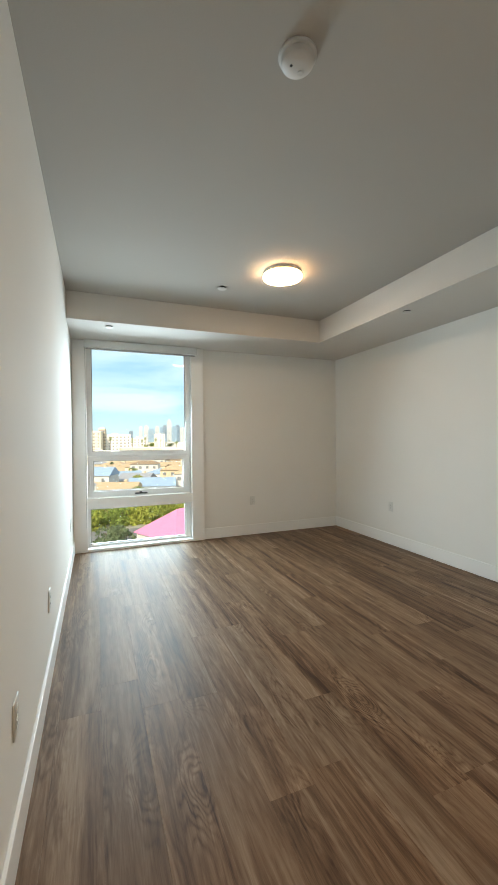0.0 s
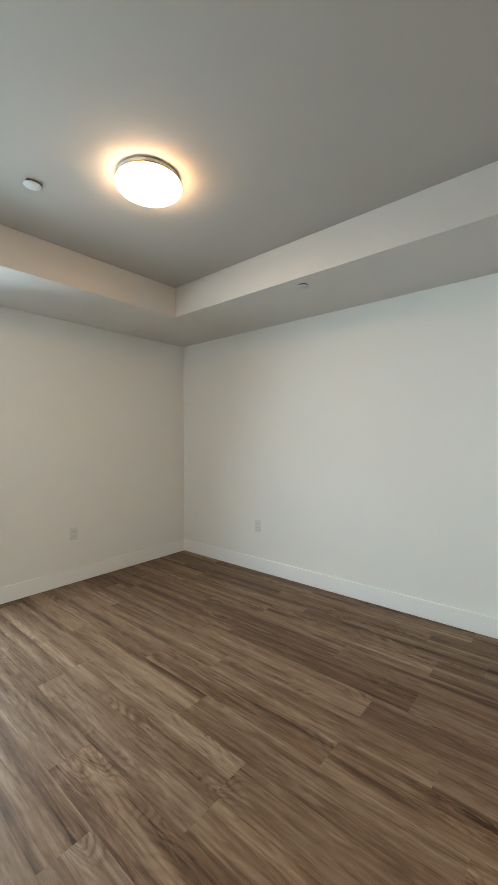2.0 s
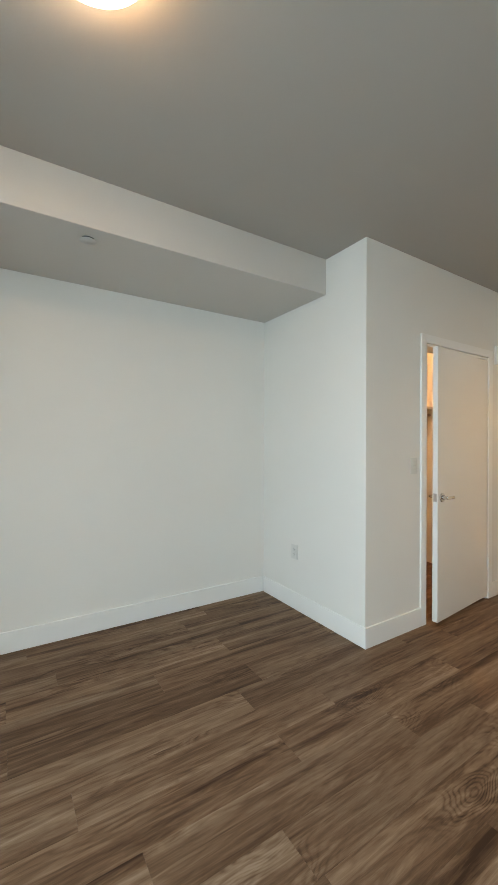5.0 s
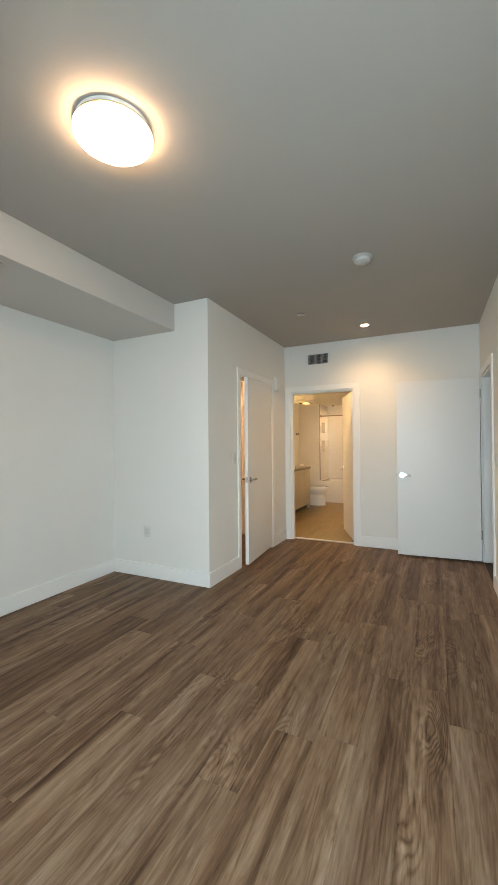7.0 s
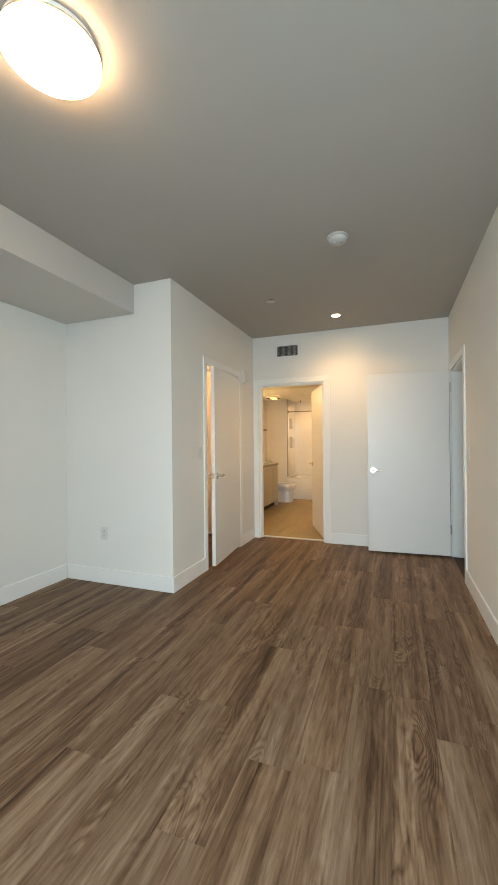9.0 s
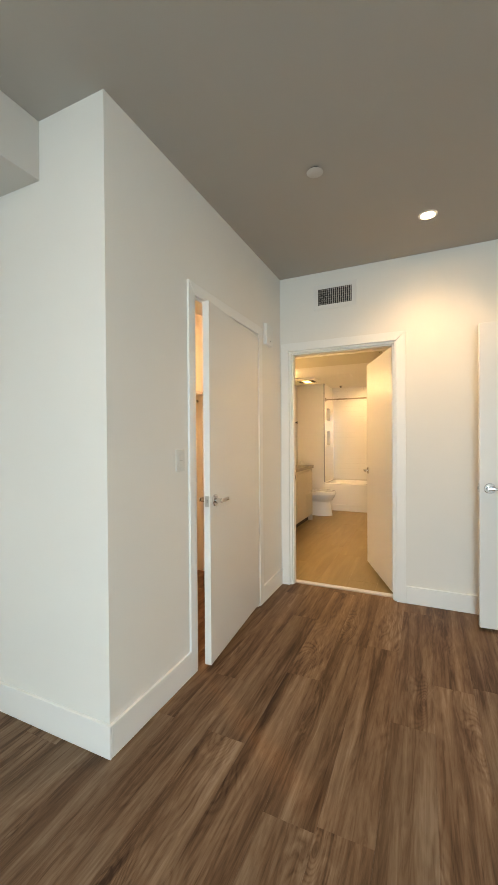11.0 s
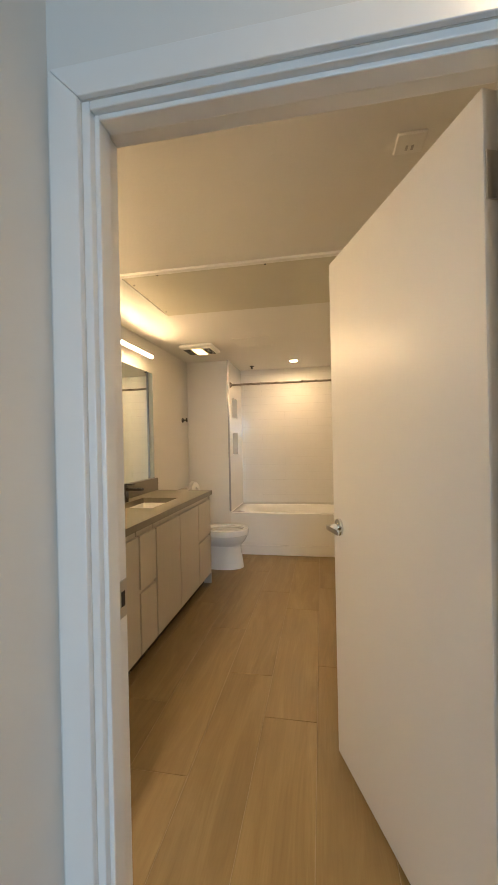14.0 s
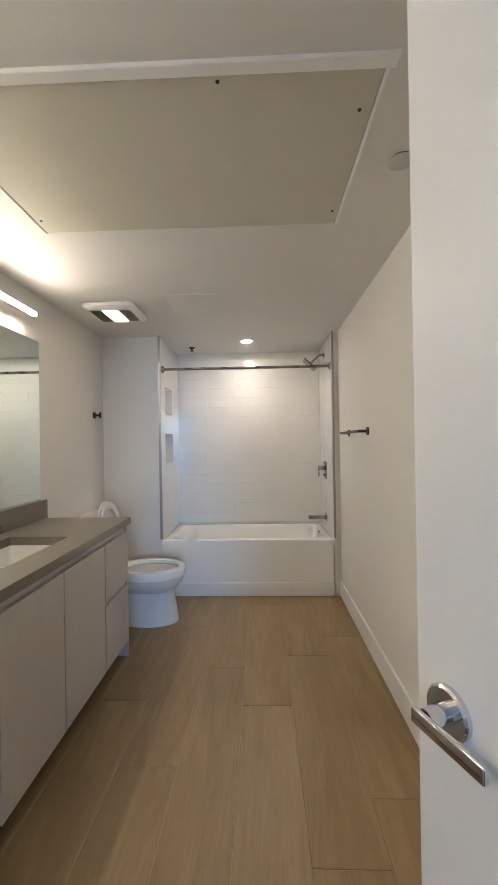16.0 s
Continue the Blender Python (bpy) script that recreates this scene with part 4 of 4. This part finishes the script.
part("lever", box(0.06, 0.075, -0.012, 0.012, -0.06, 0.035, 0.003), M_SHOWER, va)
part("diverter", rod((0.008, 0, -0.045), (0.03, 0, -0.045), 0.01), M_SHOWER, va, "", True)
sp = thing("tub_spout", "flat chrome tub spout", "spout", pose(x0, SHY, 0.605))
part("spout", box(0, 0.17, -0.03, 0.03, -0.012, 0.018, 0.004, 2), M_SHOWER, sp)
part("escutcheon", box(0, 0.006, -0.045, 0.045, -0.035, 0.04, 0.002), M_SHOWER, sp)

tb = thing("towel_bar", "matte black towel bar on the bathroom wall", "towel bar", pose(BW, -3.86, 1.385))
part("bar", rod((0.06, -0.28, 0), (0.06, 0.28, 0), 0.009), M_BLACK, tb, "", True)
for y in (-0.26, 0.26):
    p = part("post", rod((0, y, 0), (0.062, y, 0), 0.009), M_BLACK, tb, "", True)
    part("rose", lathe([(0.026, 0), (0.026, 0.008), (0, 0.008)], 24, m=Matrix.Translation((0, y, 0)) @ Matrix.Rotation(radians(90), 4, "Y")), M_BLACK, p, "", True)
hk = thing("robe_hook", "matte black round robe hook on the wall", "hook", pose(BE, -4.33, 1.572))
part("rose", lathe([(0.026, 0), (0.026, 0.009), (0, 0.009)], 24, m=Matrix.Rotation(radians(-90), 4, "Y")), M_BLACK, hk, "", True)
part("post", rod((-0.008, 0, 0), (-0.05, 0, 0), 0.009), M_BLACK, hk, "", True)
part("knob", box(-0.060, -0.047, -0.012, 0.012, -0.024, 0.026, 0.005, 2), M_BLACK, hk, "", True)


# ---- the city outside ----
GZ = -16.0


def at(az, d):
    """A place on the ground, d metres off at az degrees clockwise from +y."""
    return 0.5 + d * math.sin(radians(az)), d * math.cos(radians(az))


def leaf_mat(name, dark, light):
    m, n, l, b = nodes_of(name)
    g = n.new("ShaderNodeNewGeometry")
    r = ramp(n, [(0.0, dark), (1.0, light)])
    l.new(g.outputs["Random Per Island"], r.inputs[0])
    l.new(r.outputs[0], b.inputs["Base Color"])
    b.inputs["Roughness"].default_value = 0.6
    return m


M_GROUND = plain("city_ground", (0.30, 0.29, 0.24), 0.9, vary=0.3, scale=0.03)
M_LOT = plain("asphalt_and_shaded_lawn", (0.13, 0.135, 0.14), 0.85, vary=0.2, scale=0.3)
M_ROAD = plain("asphalt", (0.055, 0.056, 0.06), 0.85, vary=0.2, scale=0.6)
M_KERB = plain("concrete", (0.42, 0.41, 0.39), 0.85, vary=0.08, scale=0.5)
M_STUCCO = [plain("stucco_white", (0.74, 0.72, 0.68), 0.85, vary=0.05, scale=0.4), plain("stucco_cream", (0.66, 0.58, 0.46), 0.85, vary=0.06, scale=0.4),
            plain("stucco_tan", (0.52, 0.42, 0.31), 0.85, vary=0.06, scale=0.4), plain("stucco_grey", (0.50, 0.50, 0.50), 0.85, vary=0.06, scale=0.4)]
M_ROOF = [plain("shingle_brown", (0.24, 0.17, 0.115), 0.85, vary=0.15, scale=1.5), plain("shingle_grey", (0.24, 0.26, 0.30), 0.85, vary=0.15, scale=1.5),
          plain("shingle_tan", (0.40, 0.30, 0.20), 0.85, vary=0.12, scale=1.5), plain("roof_blue_grey", (0.22, 0.33, 0.47), 0.7, vary=0.1, scale=1.5)]
M_PINK = plain("pink_roof_tile", (0.62, 0.20, 0.36), 0.75, vary=0.1, scale=1.5)
M_ORANGE = plain("terracotta_tile", (0.52, 0.17, 0.07), 0.75, vary=0.12, scale=2)
M_WIN = plain("far_window_glass", (0.16, 0.18, 0.20), 0.15, vary=0.2)
# Tower colours are blued: the haze of distance is put into them.
M_TOWER = [plain("tower_glass_blue_hazed", (0.20, 0.31, 0.42), 0.35, vary=0.1, scale=0.02), plain("tower_stone_hazed", (0.40, 0.44, 0.48), 0.7, vary=0.08, scale=0.02), plain("tower_dark_hazed", (0.15, 0.22, 0.30), 0.3, vary=0.1, scale=0.02)]
M_BARK = plain("bark", (0.10, 0.075, 0.05), 0.9, vary=0.2, scale=3)
M_LEAF = [leaf_mat("leaf_green", (0.06, 0.10, 0.02), (0.20, 0.28, 0.055)), leaf_mat("leaf_yellow_green", (0.11, 0.15, 0.022), (0.32, 0.35, 0.06)), leaf_mat("leaf_dark", (0.045, 0.075, 0.04), (0.13, 0.18, 0.09))]

sheet = bmesh.new()
bmesh.ops.create_circle(sheet, cap_ends=True, cap_tris=True, segments=128, radius=4600, matrix=Matrix.Translation((0, 0, GZ)))
tagged(part("ground", sheet, M_GROUND), "dry city ground reaching to the horizon", "ground", kind="structure")
tagged(part("road", box(-60, 120, 40, 49, GZ, GZ + 0.03), M_ROAD), "grey asphalt street below the window", "road", kind="structure")
for y in (39.7, 49.0):
    tagged(part("kerb", box(-60, 120, y, y + 0.3, GZ, GZ + 0.16, 0.03), M_KERB), "concrete kerb along the street", "kerb", kind="structure")
# Right of the cars this dark sheet stands in for shaded lawn.
tagged(part("pavement", box(-40, 45, 49.3, 78, GZ, GZ + 0.15), M_LOT), "grey asphalt parking lot beside the street, run on over shaded lawn", "pavement", kind="structure")


def house(az, d, w, dep, h, rh, rot, wm, rm, label, hip=False):
    x, y = at(az, d)
    t = thing("house", label, "house", pose(x, y, GZ, 0, 0, rot), "neighbourhood houses")
    part("wall", box(-w / 2, w / 2, -dep / 2, dep / 2, 0, h), wm, t)
    e = 0.45
    b = bmesh.new()
    k = dep * 0.5 if hip else 0.0
    base = [b.verts.new(p) for p in ((-w / 2 - e, -dep / 2 - e, h), (w / 2 + e, -dep / 2 - e, h), (w / 2 + e, dep / 2 + e, h), (-w / 2 - e, dep / 2 + e, h))]
    r0, r1 = b.verts.new((-w / 2 - e + k, 0, h + rh)), b.verts.new((w / 2 + e - k, 0, h + rh))
    for f in ((base[0], base[1], r1, r0), (base[2], base[3], r0, r1), (base[1], base[2], r1), (base[3], base[0], r0), tuple(base[::-1])):
        b.faces.new(f)
    part("roof", b, rm, t)
    n = max(2, int(w / 3))
    for st in range(max(1, int(h / 3))):
        for i in range(n):
            cx, z = -w / 2 + (i + 0.5) * w / n, 0.9 + st * 3.0
            wi = part("window", box(cx - 0.6, cx + 0.6, -dep / 2 - 0.05, -dep / 2 + 0.02, z, z + 1.25), M_WIN, t)
            part("sill", box(cx - 0.68, cx + 0.68, -dep / 2 - 0.12, -dep / 2, z - 0.1, z), M_STUCCO[0], wi)
    part("chimney", box(w * 0.22, w * 0.22 + 0.7, -0.4, 0.4, h, h + rh + 0.7), M_STUCCO[2], t)


def block(az, d, w, dep, storeys, rot, wm, label):
    x, y = at(az, d)
    h = storeys * 3.1 + 0.8
    t = thing("apartment_block", label, "building", pose(x, y, GZ, 0, 0, rot), "city blocks")
    part("wall", box(-w / 2, w / 2, -dep / 2, dep / 2, 0, h), wm, t)
    rf = part("roof", slab_with_holes([-w / 2 - 0.2, -w / 2 + 0.3, w / 2 - 0.3, w / 2 + 0.2], [-dep / 2 - 0.2, -dep / 2 + 0.3, dep / 2 - 0.3, dep / 2 + 0.2], h, h + 0.6, [(-w / 2 + 0.3, w / 2 - 0.3, -dep / 2 + 0.3, dep / 2 - 0.3)], lambda u, v, s: (u, v, s)), M_STUCCO[0], t)
    part("stair_head", box(-2, 2, -2, 2, h, h + 2.4), M_STUCCO[3], rf)
    n = max(3, int(w / 3.6))
    for s in range(storeys):
        for i in range(n):
            cx, z = -w / 2 + (i + 0.5) * w / n, 1.0 + s * 3.1
            part("window", box(cx - 0.75, cx + 0.75, -dep / 2 - 0.06, -dep / 2 + 0.02, z, z + 1.5), M_WIN, t)


def crown_mesh(rx, rz, n, size, mat, seed, drop=0.0):
    rnd = random.Random(seed)
    vs, fs = [], []
    lumps = [(Vector((rnd.uniform(-1, 1) * rx * 0.62, rnd.uniform(-1, 1) * rx * 0.62, rnd.uniform(-0.5, 0.75) * rz)), rnd.uniform(0.38, 0.62)) for _ in range(11)]
    for _ in range(n):
        c, s = rnd.choice(lumps)
        v = Vector((rnd.gauss(0, 1), rnd.gauss(0, 1), rnd.gauss(0, 1))).normalized() * rnd.uniform(0.6, 1.0) ** 0.5
        p = c + Vector((v.x * rx * s, v.y * rx * s, v.z * rz * s * 0.9))
        q = Euler((rnd.uniform(0, 6), rnd.uniform(0, 6), rnd.uniform(0, 6))).to_matrix()
        k = len(vs)
        a = size * rnd.uniform(0.6, 1.3)
        vs += [tuple(p + q @ Vector(o)) for o in ((-a, 0, 0), (0, -a * 0.5, a * 0.15), (a, 0, 0), (0, a * 0.5, a * 0.15))]
        fs.append((k, k + 1, k + 2, k + 3))
    me = bpy.data.meshes.new("crown")
    me.from_pydata(vs, [], fs)
    me.materials.append(mat)
    return me


CROWNS = [(crown_mesh(2.0, 1.7, 1500, 0.22, M_LEAF[k % 3], 40 + k), k % 3) for k in range(6)]
NAMES = ("green", "yellow-green", "dark green")


def tree(az, d, r, h, k):
    x, y = at(az, d)
    t = thing("tree", NAMES[CROWNS[k][1]] + " leafy street tree seen from above", "tree", pose(x, y, GZ, 0, 0, 37 * k + az * 91), "street trees")
    tr = lathe([(0.05 * r + 0.06, 0), (0.035 * r + 0.05, h * 0.5), (0.03, h * 0.85)], 8)
    for a in range(4):
        q = Vector((math.cos(a * 1.7) * r * 0.5, math.sin(a * 1.7) * r * 0.5, h * 0.75))
        rod((0, 0, h * 0.38), q, 0.02 * r + 0.02, 6, tr)
    part("trunk", tr, M_BARK, t)
    c = new("crown", CROWNS[k][0])
    c.parent = t
    c.location = (0, 0, h - r * 0.8)
    c.scale = (r / 2.0, r / 2.0, r * 0.9 / 1.9)


def palm(az, d, h):
    x, y = at(az, d)
    t = thing("palm_tree", "tall thin fan palm in the distance", "tree", pose(x, y, GZ), "distant palms")
    part("trunk", lathe([(0.28, 0), (0.2, h * 0.5), (0.17, h)], 8), M_BARK, t)
    b = bmesh.new()
    for i in range(26):
        a, e = i * 2.4, radians(-50 + (i % 7) * 20)
        o = Vector((math.cos(a) * math.cos(e), math.sin(a) * math.cos(e), math.sin(e)))
        s = Vector((-math.sin(a), math.cos(a), 0)) * 0.35
        c = Vector((0, 0, h))
        b.faces.new([b.verts.new(p) for p in (c, c + o * 1.1 + s, c + o * 2.0 - Vector((0, 0, 0.4)), c + o * 1.1 - s)])
    part("crown", b, M_LEAF[0], t)


def parked_car(az, d, rot, paint, label):
    """A saloon seen from above: shaped body, glazed cabin, four wheels."""
    x, y = at(az, d)
    t = thing("parked_car", label, "car", pose(x, y, GZ + 0.15, 0, 0, rot), "cars in the parking lot")
    part("body", loft([rrect(-2.2, 2.2, -0.88, 0.88, 0.25, 0.35), rrect(-2.25, 2.25, -0.92, 0.92, 0.55, 0.4), rrect(-2.15, 2.15, -0.86, 0.86, 0.88, 0.45)]), paint, t, "", True)
    part("windows", loft([rrect(-1.5, 1.15, -0.82, 0.82, 0.88, 0.2), rrect(-1.0, 0.6, -0.64, 0.64, 1.36, 0.2)]), M_WIN, t, "dark glass", True)
    part("roof", loft([rrect(-1.02, 0.62, -0.66, 0.66, 1.355, 0.2), rrect(-0.9, 0.5, -0.6, 0.6, 1.43, 0.2)]), paint, t, "", True)
    for wx in (-1.4, 1.4):
        for wy in (-0.8, 0.8):
            part("wheel", rod((wx, wy - 0.1, 0.32), (wx, wy + 0.1, 0.32), 0.32, 14), M_ROAD, t, "", True)


M_TEAL = plain("teal_metal_cladding", (0.10, 0.36, 0.31), 0.6, vary=0.08, scale=0.3)
rc = random.Random(11)
parked_car(-1.5, 62, 78, M_STUCCO[0], "white saloon car parked on asphalt")
parked_car(-0.2, 58, 78, M_TOWER[0], "dark blue saloon car parked on asphalt")
parked_car(-2.6, 66, 78, M_STUCCO[3], "silver grey saloon car parked on asphalt")
# the pink-roofed house and its neighbours
house(11.8, 63.5, 11.0, 9.5, 2.6, 3.6, 28, M_STUCCO[0], M_PINK, "white stucco house with a pink tiled roof", True)
house(22.0, 61, 6, 7, 2.6, 1.6, -22, M_STUCCO[1], M_ORANGE, "cream house with a terracotta tiled roof", True)
tree(2.2, 64, 3.0, 4.0, 2)
for i in range(24):
    tree(-5 + i * 0.85 + rc.uniform(-0.2, 0.2), 84 + rc.uniform(-3, 5), rc.uniform(2.6, 3.5), rc.uniform(3.6, 4.8), (0, 1, 3, 4)[i % 4])
block(3.6, 318, 34, 16, 2, 4, M_TEAL, "long low teal-clad building with a pale roof edge")
for i in range(34):
    d = 112 + i * 6.5 + rc.uniform(-3, 3)
    az = -3 + (i * 5.3) % 18
    k = rc.randrange(4)
    house(az, d, rc.uniform(9, 15), rc.uniform(8, 11), rc.choice((3.2, 3.4, 6.0)), rc.uniform(1.4, 2.6), rc.uniform(-30, 20), M_STUCCO[rc.randrange(4)], M_ROOF[(i + k) % 4],
          "stucco house with a " + ("brown", "grey", "tan", "blue-grey")[(i + k) % 4] + " pitched roof", i % 3 == 0)
for i in range(12):
    tree(-4 + rc.uniform(0, 19), 112 + i * 19, rc.uniform(1.6, 2.4), rc.uniform(4, 6), rc.randrange(6))
for az, d, w, dep, st, k in ((2.6, 430, 30, 18, 7, 0), (-0.6, 410, 20, 16, 8, 1), (0.9, 425, 6, 16, 9, 2), (5.6, 520, 20, 18, 6, 0), (8.6, 600, 14, 14, 8, 0), (12.2, 520, 24, 15, 4, 0), (13.8, 560, 30, 15, 5, 1)):
    block(az, d, w, dep, st, -8 + az, M_STUCCO[k], ("white", "cream", "tan", "grey")[k] + " stucco apartment block with rows of windows")
for i in range(26):
    k = rc.randrange(4)
    block(-4 + rc.uniform(0, 19), 330 + i * 32, rc.uniform(16, 40), 16, rc.randrange(1, 4), rc.uniform(-20, 20), M_STUCCO[k], ("white", "cream", "tan", "grey")[k] + " stucco apartment block with rows of windows")
for i in range(34):
    tree(-4 + rc.uniform(0, 19), 350 + i * 22, rc.uniform(3, 5), rc.uniform(8, 12), rc.randrange(6))
for i in range(12):
    palm(-3 + rc.uniform(0, 17), 300 + i * 30, rc.uniform(14, 20))
# downtown towers on the horizon
for az, w, h, k in ((4.7, 28, 108, 2), (6.0, 26, 150, 1), (6.8, 36, 158, 1), (7.5, 46, 128, 0), (8.3, 30, 152, 1), (8.9, 24, 142, 0), (9.4, 32, 160, 2), (10.0, 34, 205, 1), (10.0, 18, 218, 1), (10.7, 40, 148, 0), (11.2, 32, 162, 2), (11.8, 28, 140, 1), (12.3, 26, 156, 0), (13.2, 40, 120, 2), (2.2, 30, 84, 1), (0.6, 40, 70, 0)):
    x, y = at(az, 3000)
    t = thing("tower", ("blue glass", "pale stone", "dark glass")[k] + " downtown high-rise on the horizon, haze in its colour", "skyscraper", pose(x, y, GZ, 0, 0, -8), "downtown skyline")
    part("shaft", box(-w / 2, w / 2, -w / 2, w / 2, 0, h * 0.74), M_TOWER[k], t)
    part("crown", box(-w * 0.36, w * 0.36, -w * 0.36, w * 0.36, h * 0.74, h * 0.8), M_TOWER[k], t)


# ---- planks and tiles ----
def plank_field(parent, material, width, length, gap, x0, x1, y0, y1, top, thick, seed, clip=-99, skip=()):
    """Staggered planks along y, each its own object, sharing meshes between planks of one size."""
    rnd = random.Random(seed)
    cache = {}
    nx = int(math.ceil((x1 - x0) / width))
    for i in range(nx):
        a, b = max(clip, x0 + i * width), min(x0 + (i + 1) * width, x1)
        y = y0 - rnd.uniform(0.1, 0.95) * length
        while y < y1:
            c, d = max(y, y0), min(y + length, y1)
            y += length
            if d - c < 0.02 or b - a < 0.01:
                continue
            for h in skip:
                if h[0] < (a + b) / 2 < h[1]:
                    if c >= h[2] - 0.001 and d <= h[3] + 0.001:
                        c = d
                    elif c < h[2] < d:
                        d = h[2]
                    elif c < h[3] < d:
                        c = h[3]
            if d - c < 0.02:
                continue
            key = (round(b - a, 3), round(d - c, 3))
            if key not in cache:
                w, l = (b - a) / 2 - gap / 2, (d - c) / 2 - gap / 2
                cache[key] = mesh_from(box(-w, w, -l, l, -thick, 0, min(0.0012, gap)), "plank", material)
            ob = new("plank", cache[key])
            ob.parent = parent
            ob.location = ((a + b) / 2, (c + d) / 2, top)


plank_field(floor, M_PLANK, 0.183, 1.22, 0.0003, 0.111, EX, BN + 0.063, NY, 0.0, 0.006, 3, WX)
plank_field(bath_floor, M_TAN, 0.249, 1.2, 0.002, 1.318, BE, TUBY, BN, 0.0, 0.006, 9, BW + 0.002)

TILE_H, TILE_L = 0.1, 0.6
cache = {}


def wall_tiles(parent, place, u0, u1, z0, z1, th, tl, thick, material, stagger, skip=()):
    row = 0
    z = z0
    while z < z1 - 0.01:
        ze = min(z + th, z1)
        u = u0 - (tl * stagger if row % 2 else 0)
        while u < u1 - 0.005:
            a, b = max(u, u0), min(u + tl, u1)
            u += tl
            if b - a < 0.02:
                continue
            bm = slab_with_holes(sorted({a + 0.001, b - 0.001, *[h[k] for h in skip for k in (0, 1) if a < h[k] < b]}), sorted({z + 0.001, ze - 0.001, *[h[k] for h in skip for k in (2, 3) if z < h[k] < ze]}), 0, thick, skip, place)
            if len(bm.faces) == 0:
                bm.free()
                continue
            ob = new("tile", mesh_from(bm, "tile", material))
            ob.parent = parent
        z = ze
        row += 1


wall_tiles(tile_s, lambda u, v, w: (u, BS - 0.003 + w, v), x0, CHX, 0.50, BC - 0.002, TILE_H, TILE_L, 0.004, M_TILE, 0.5)
wall_tiles(tile_w, lambda u, v, w: (x0 - 0.008 + w, u, v), BS, TUBY + 0.004, 0.50, BC - 0.002, 0.9, 1.2, 0.008, M_MARBLE, 0.0)
wall_tiles(tile_e, lambda u, v, w: (CHX - 0.004 - w, u, v), BS, TUBY - 0.006, 0.50, BC - 0.002, 1.8, 1.2, 0.008, M_TILE, 0.0, NICHES)
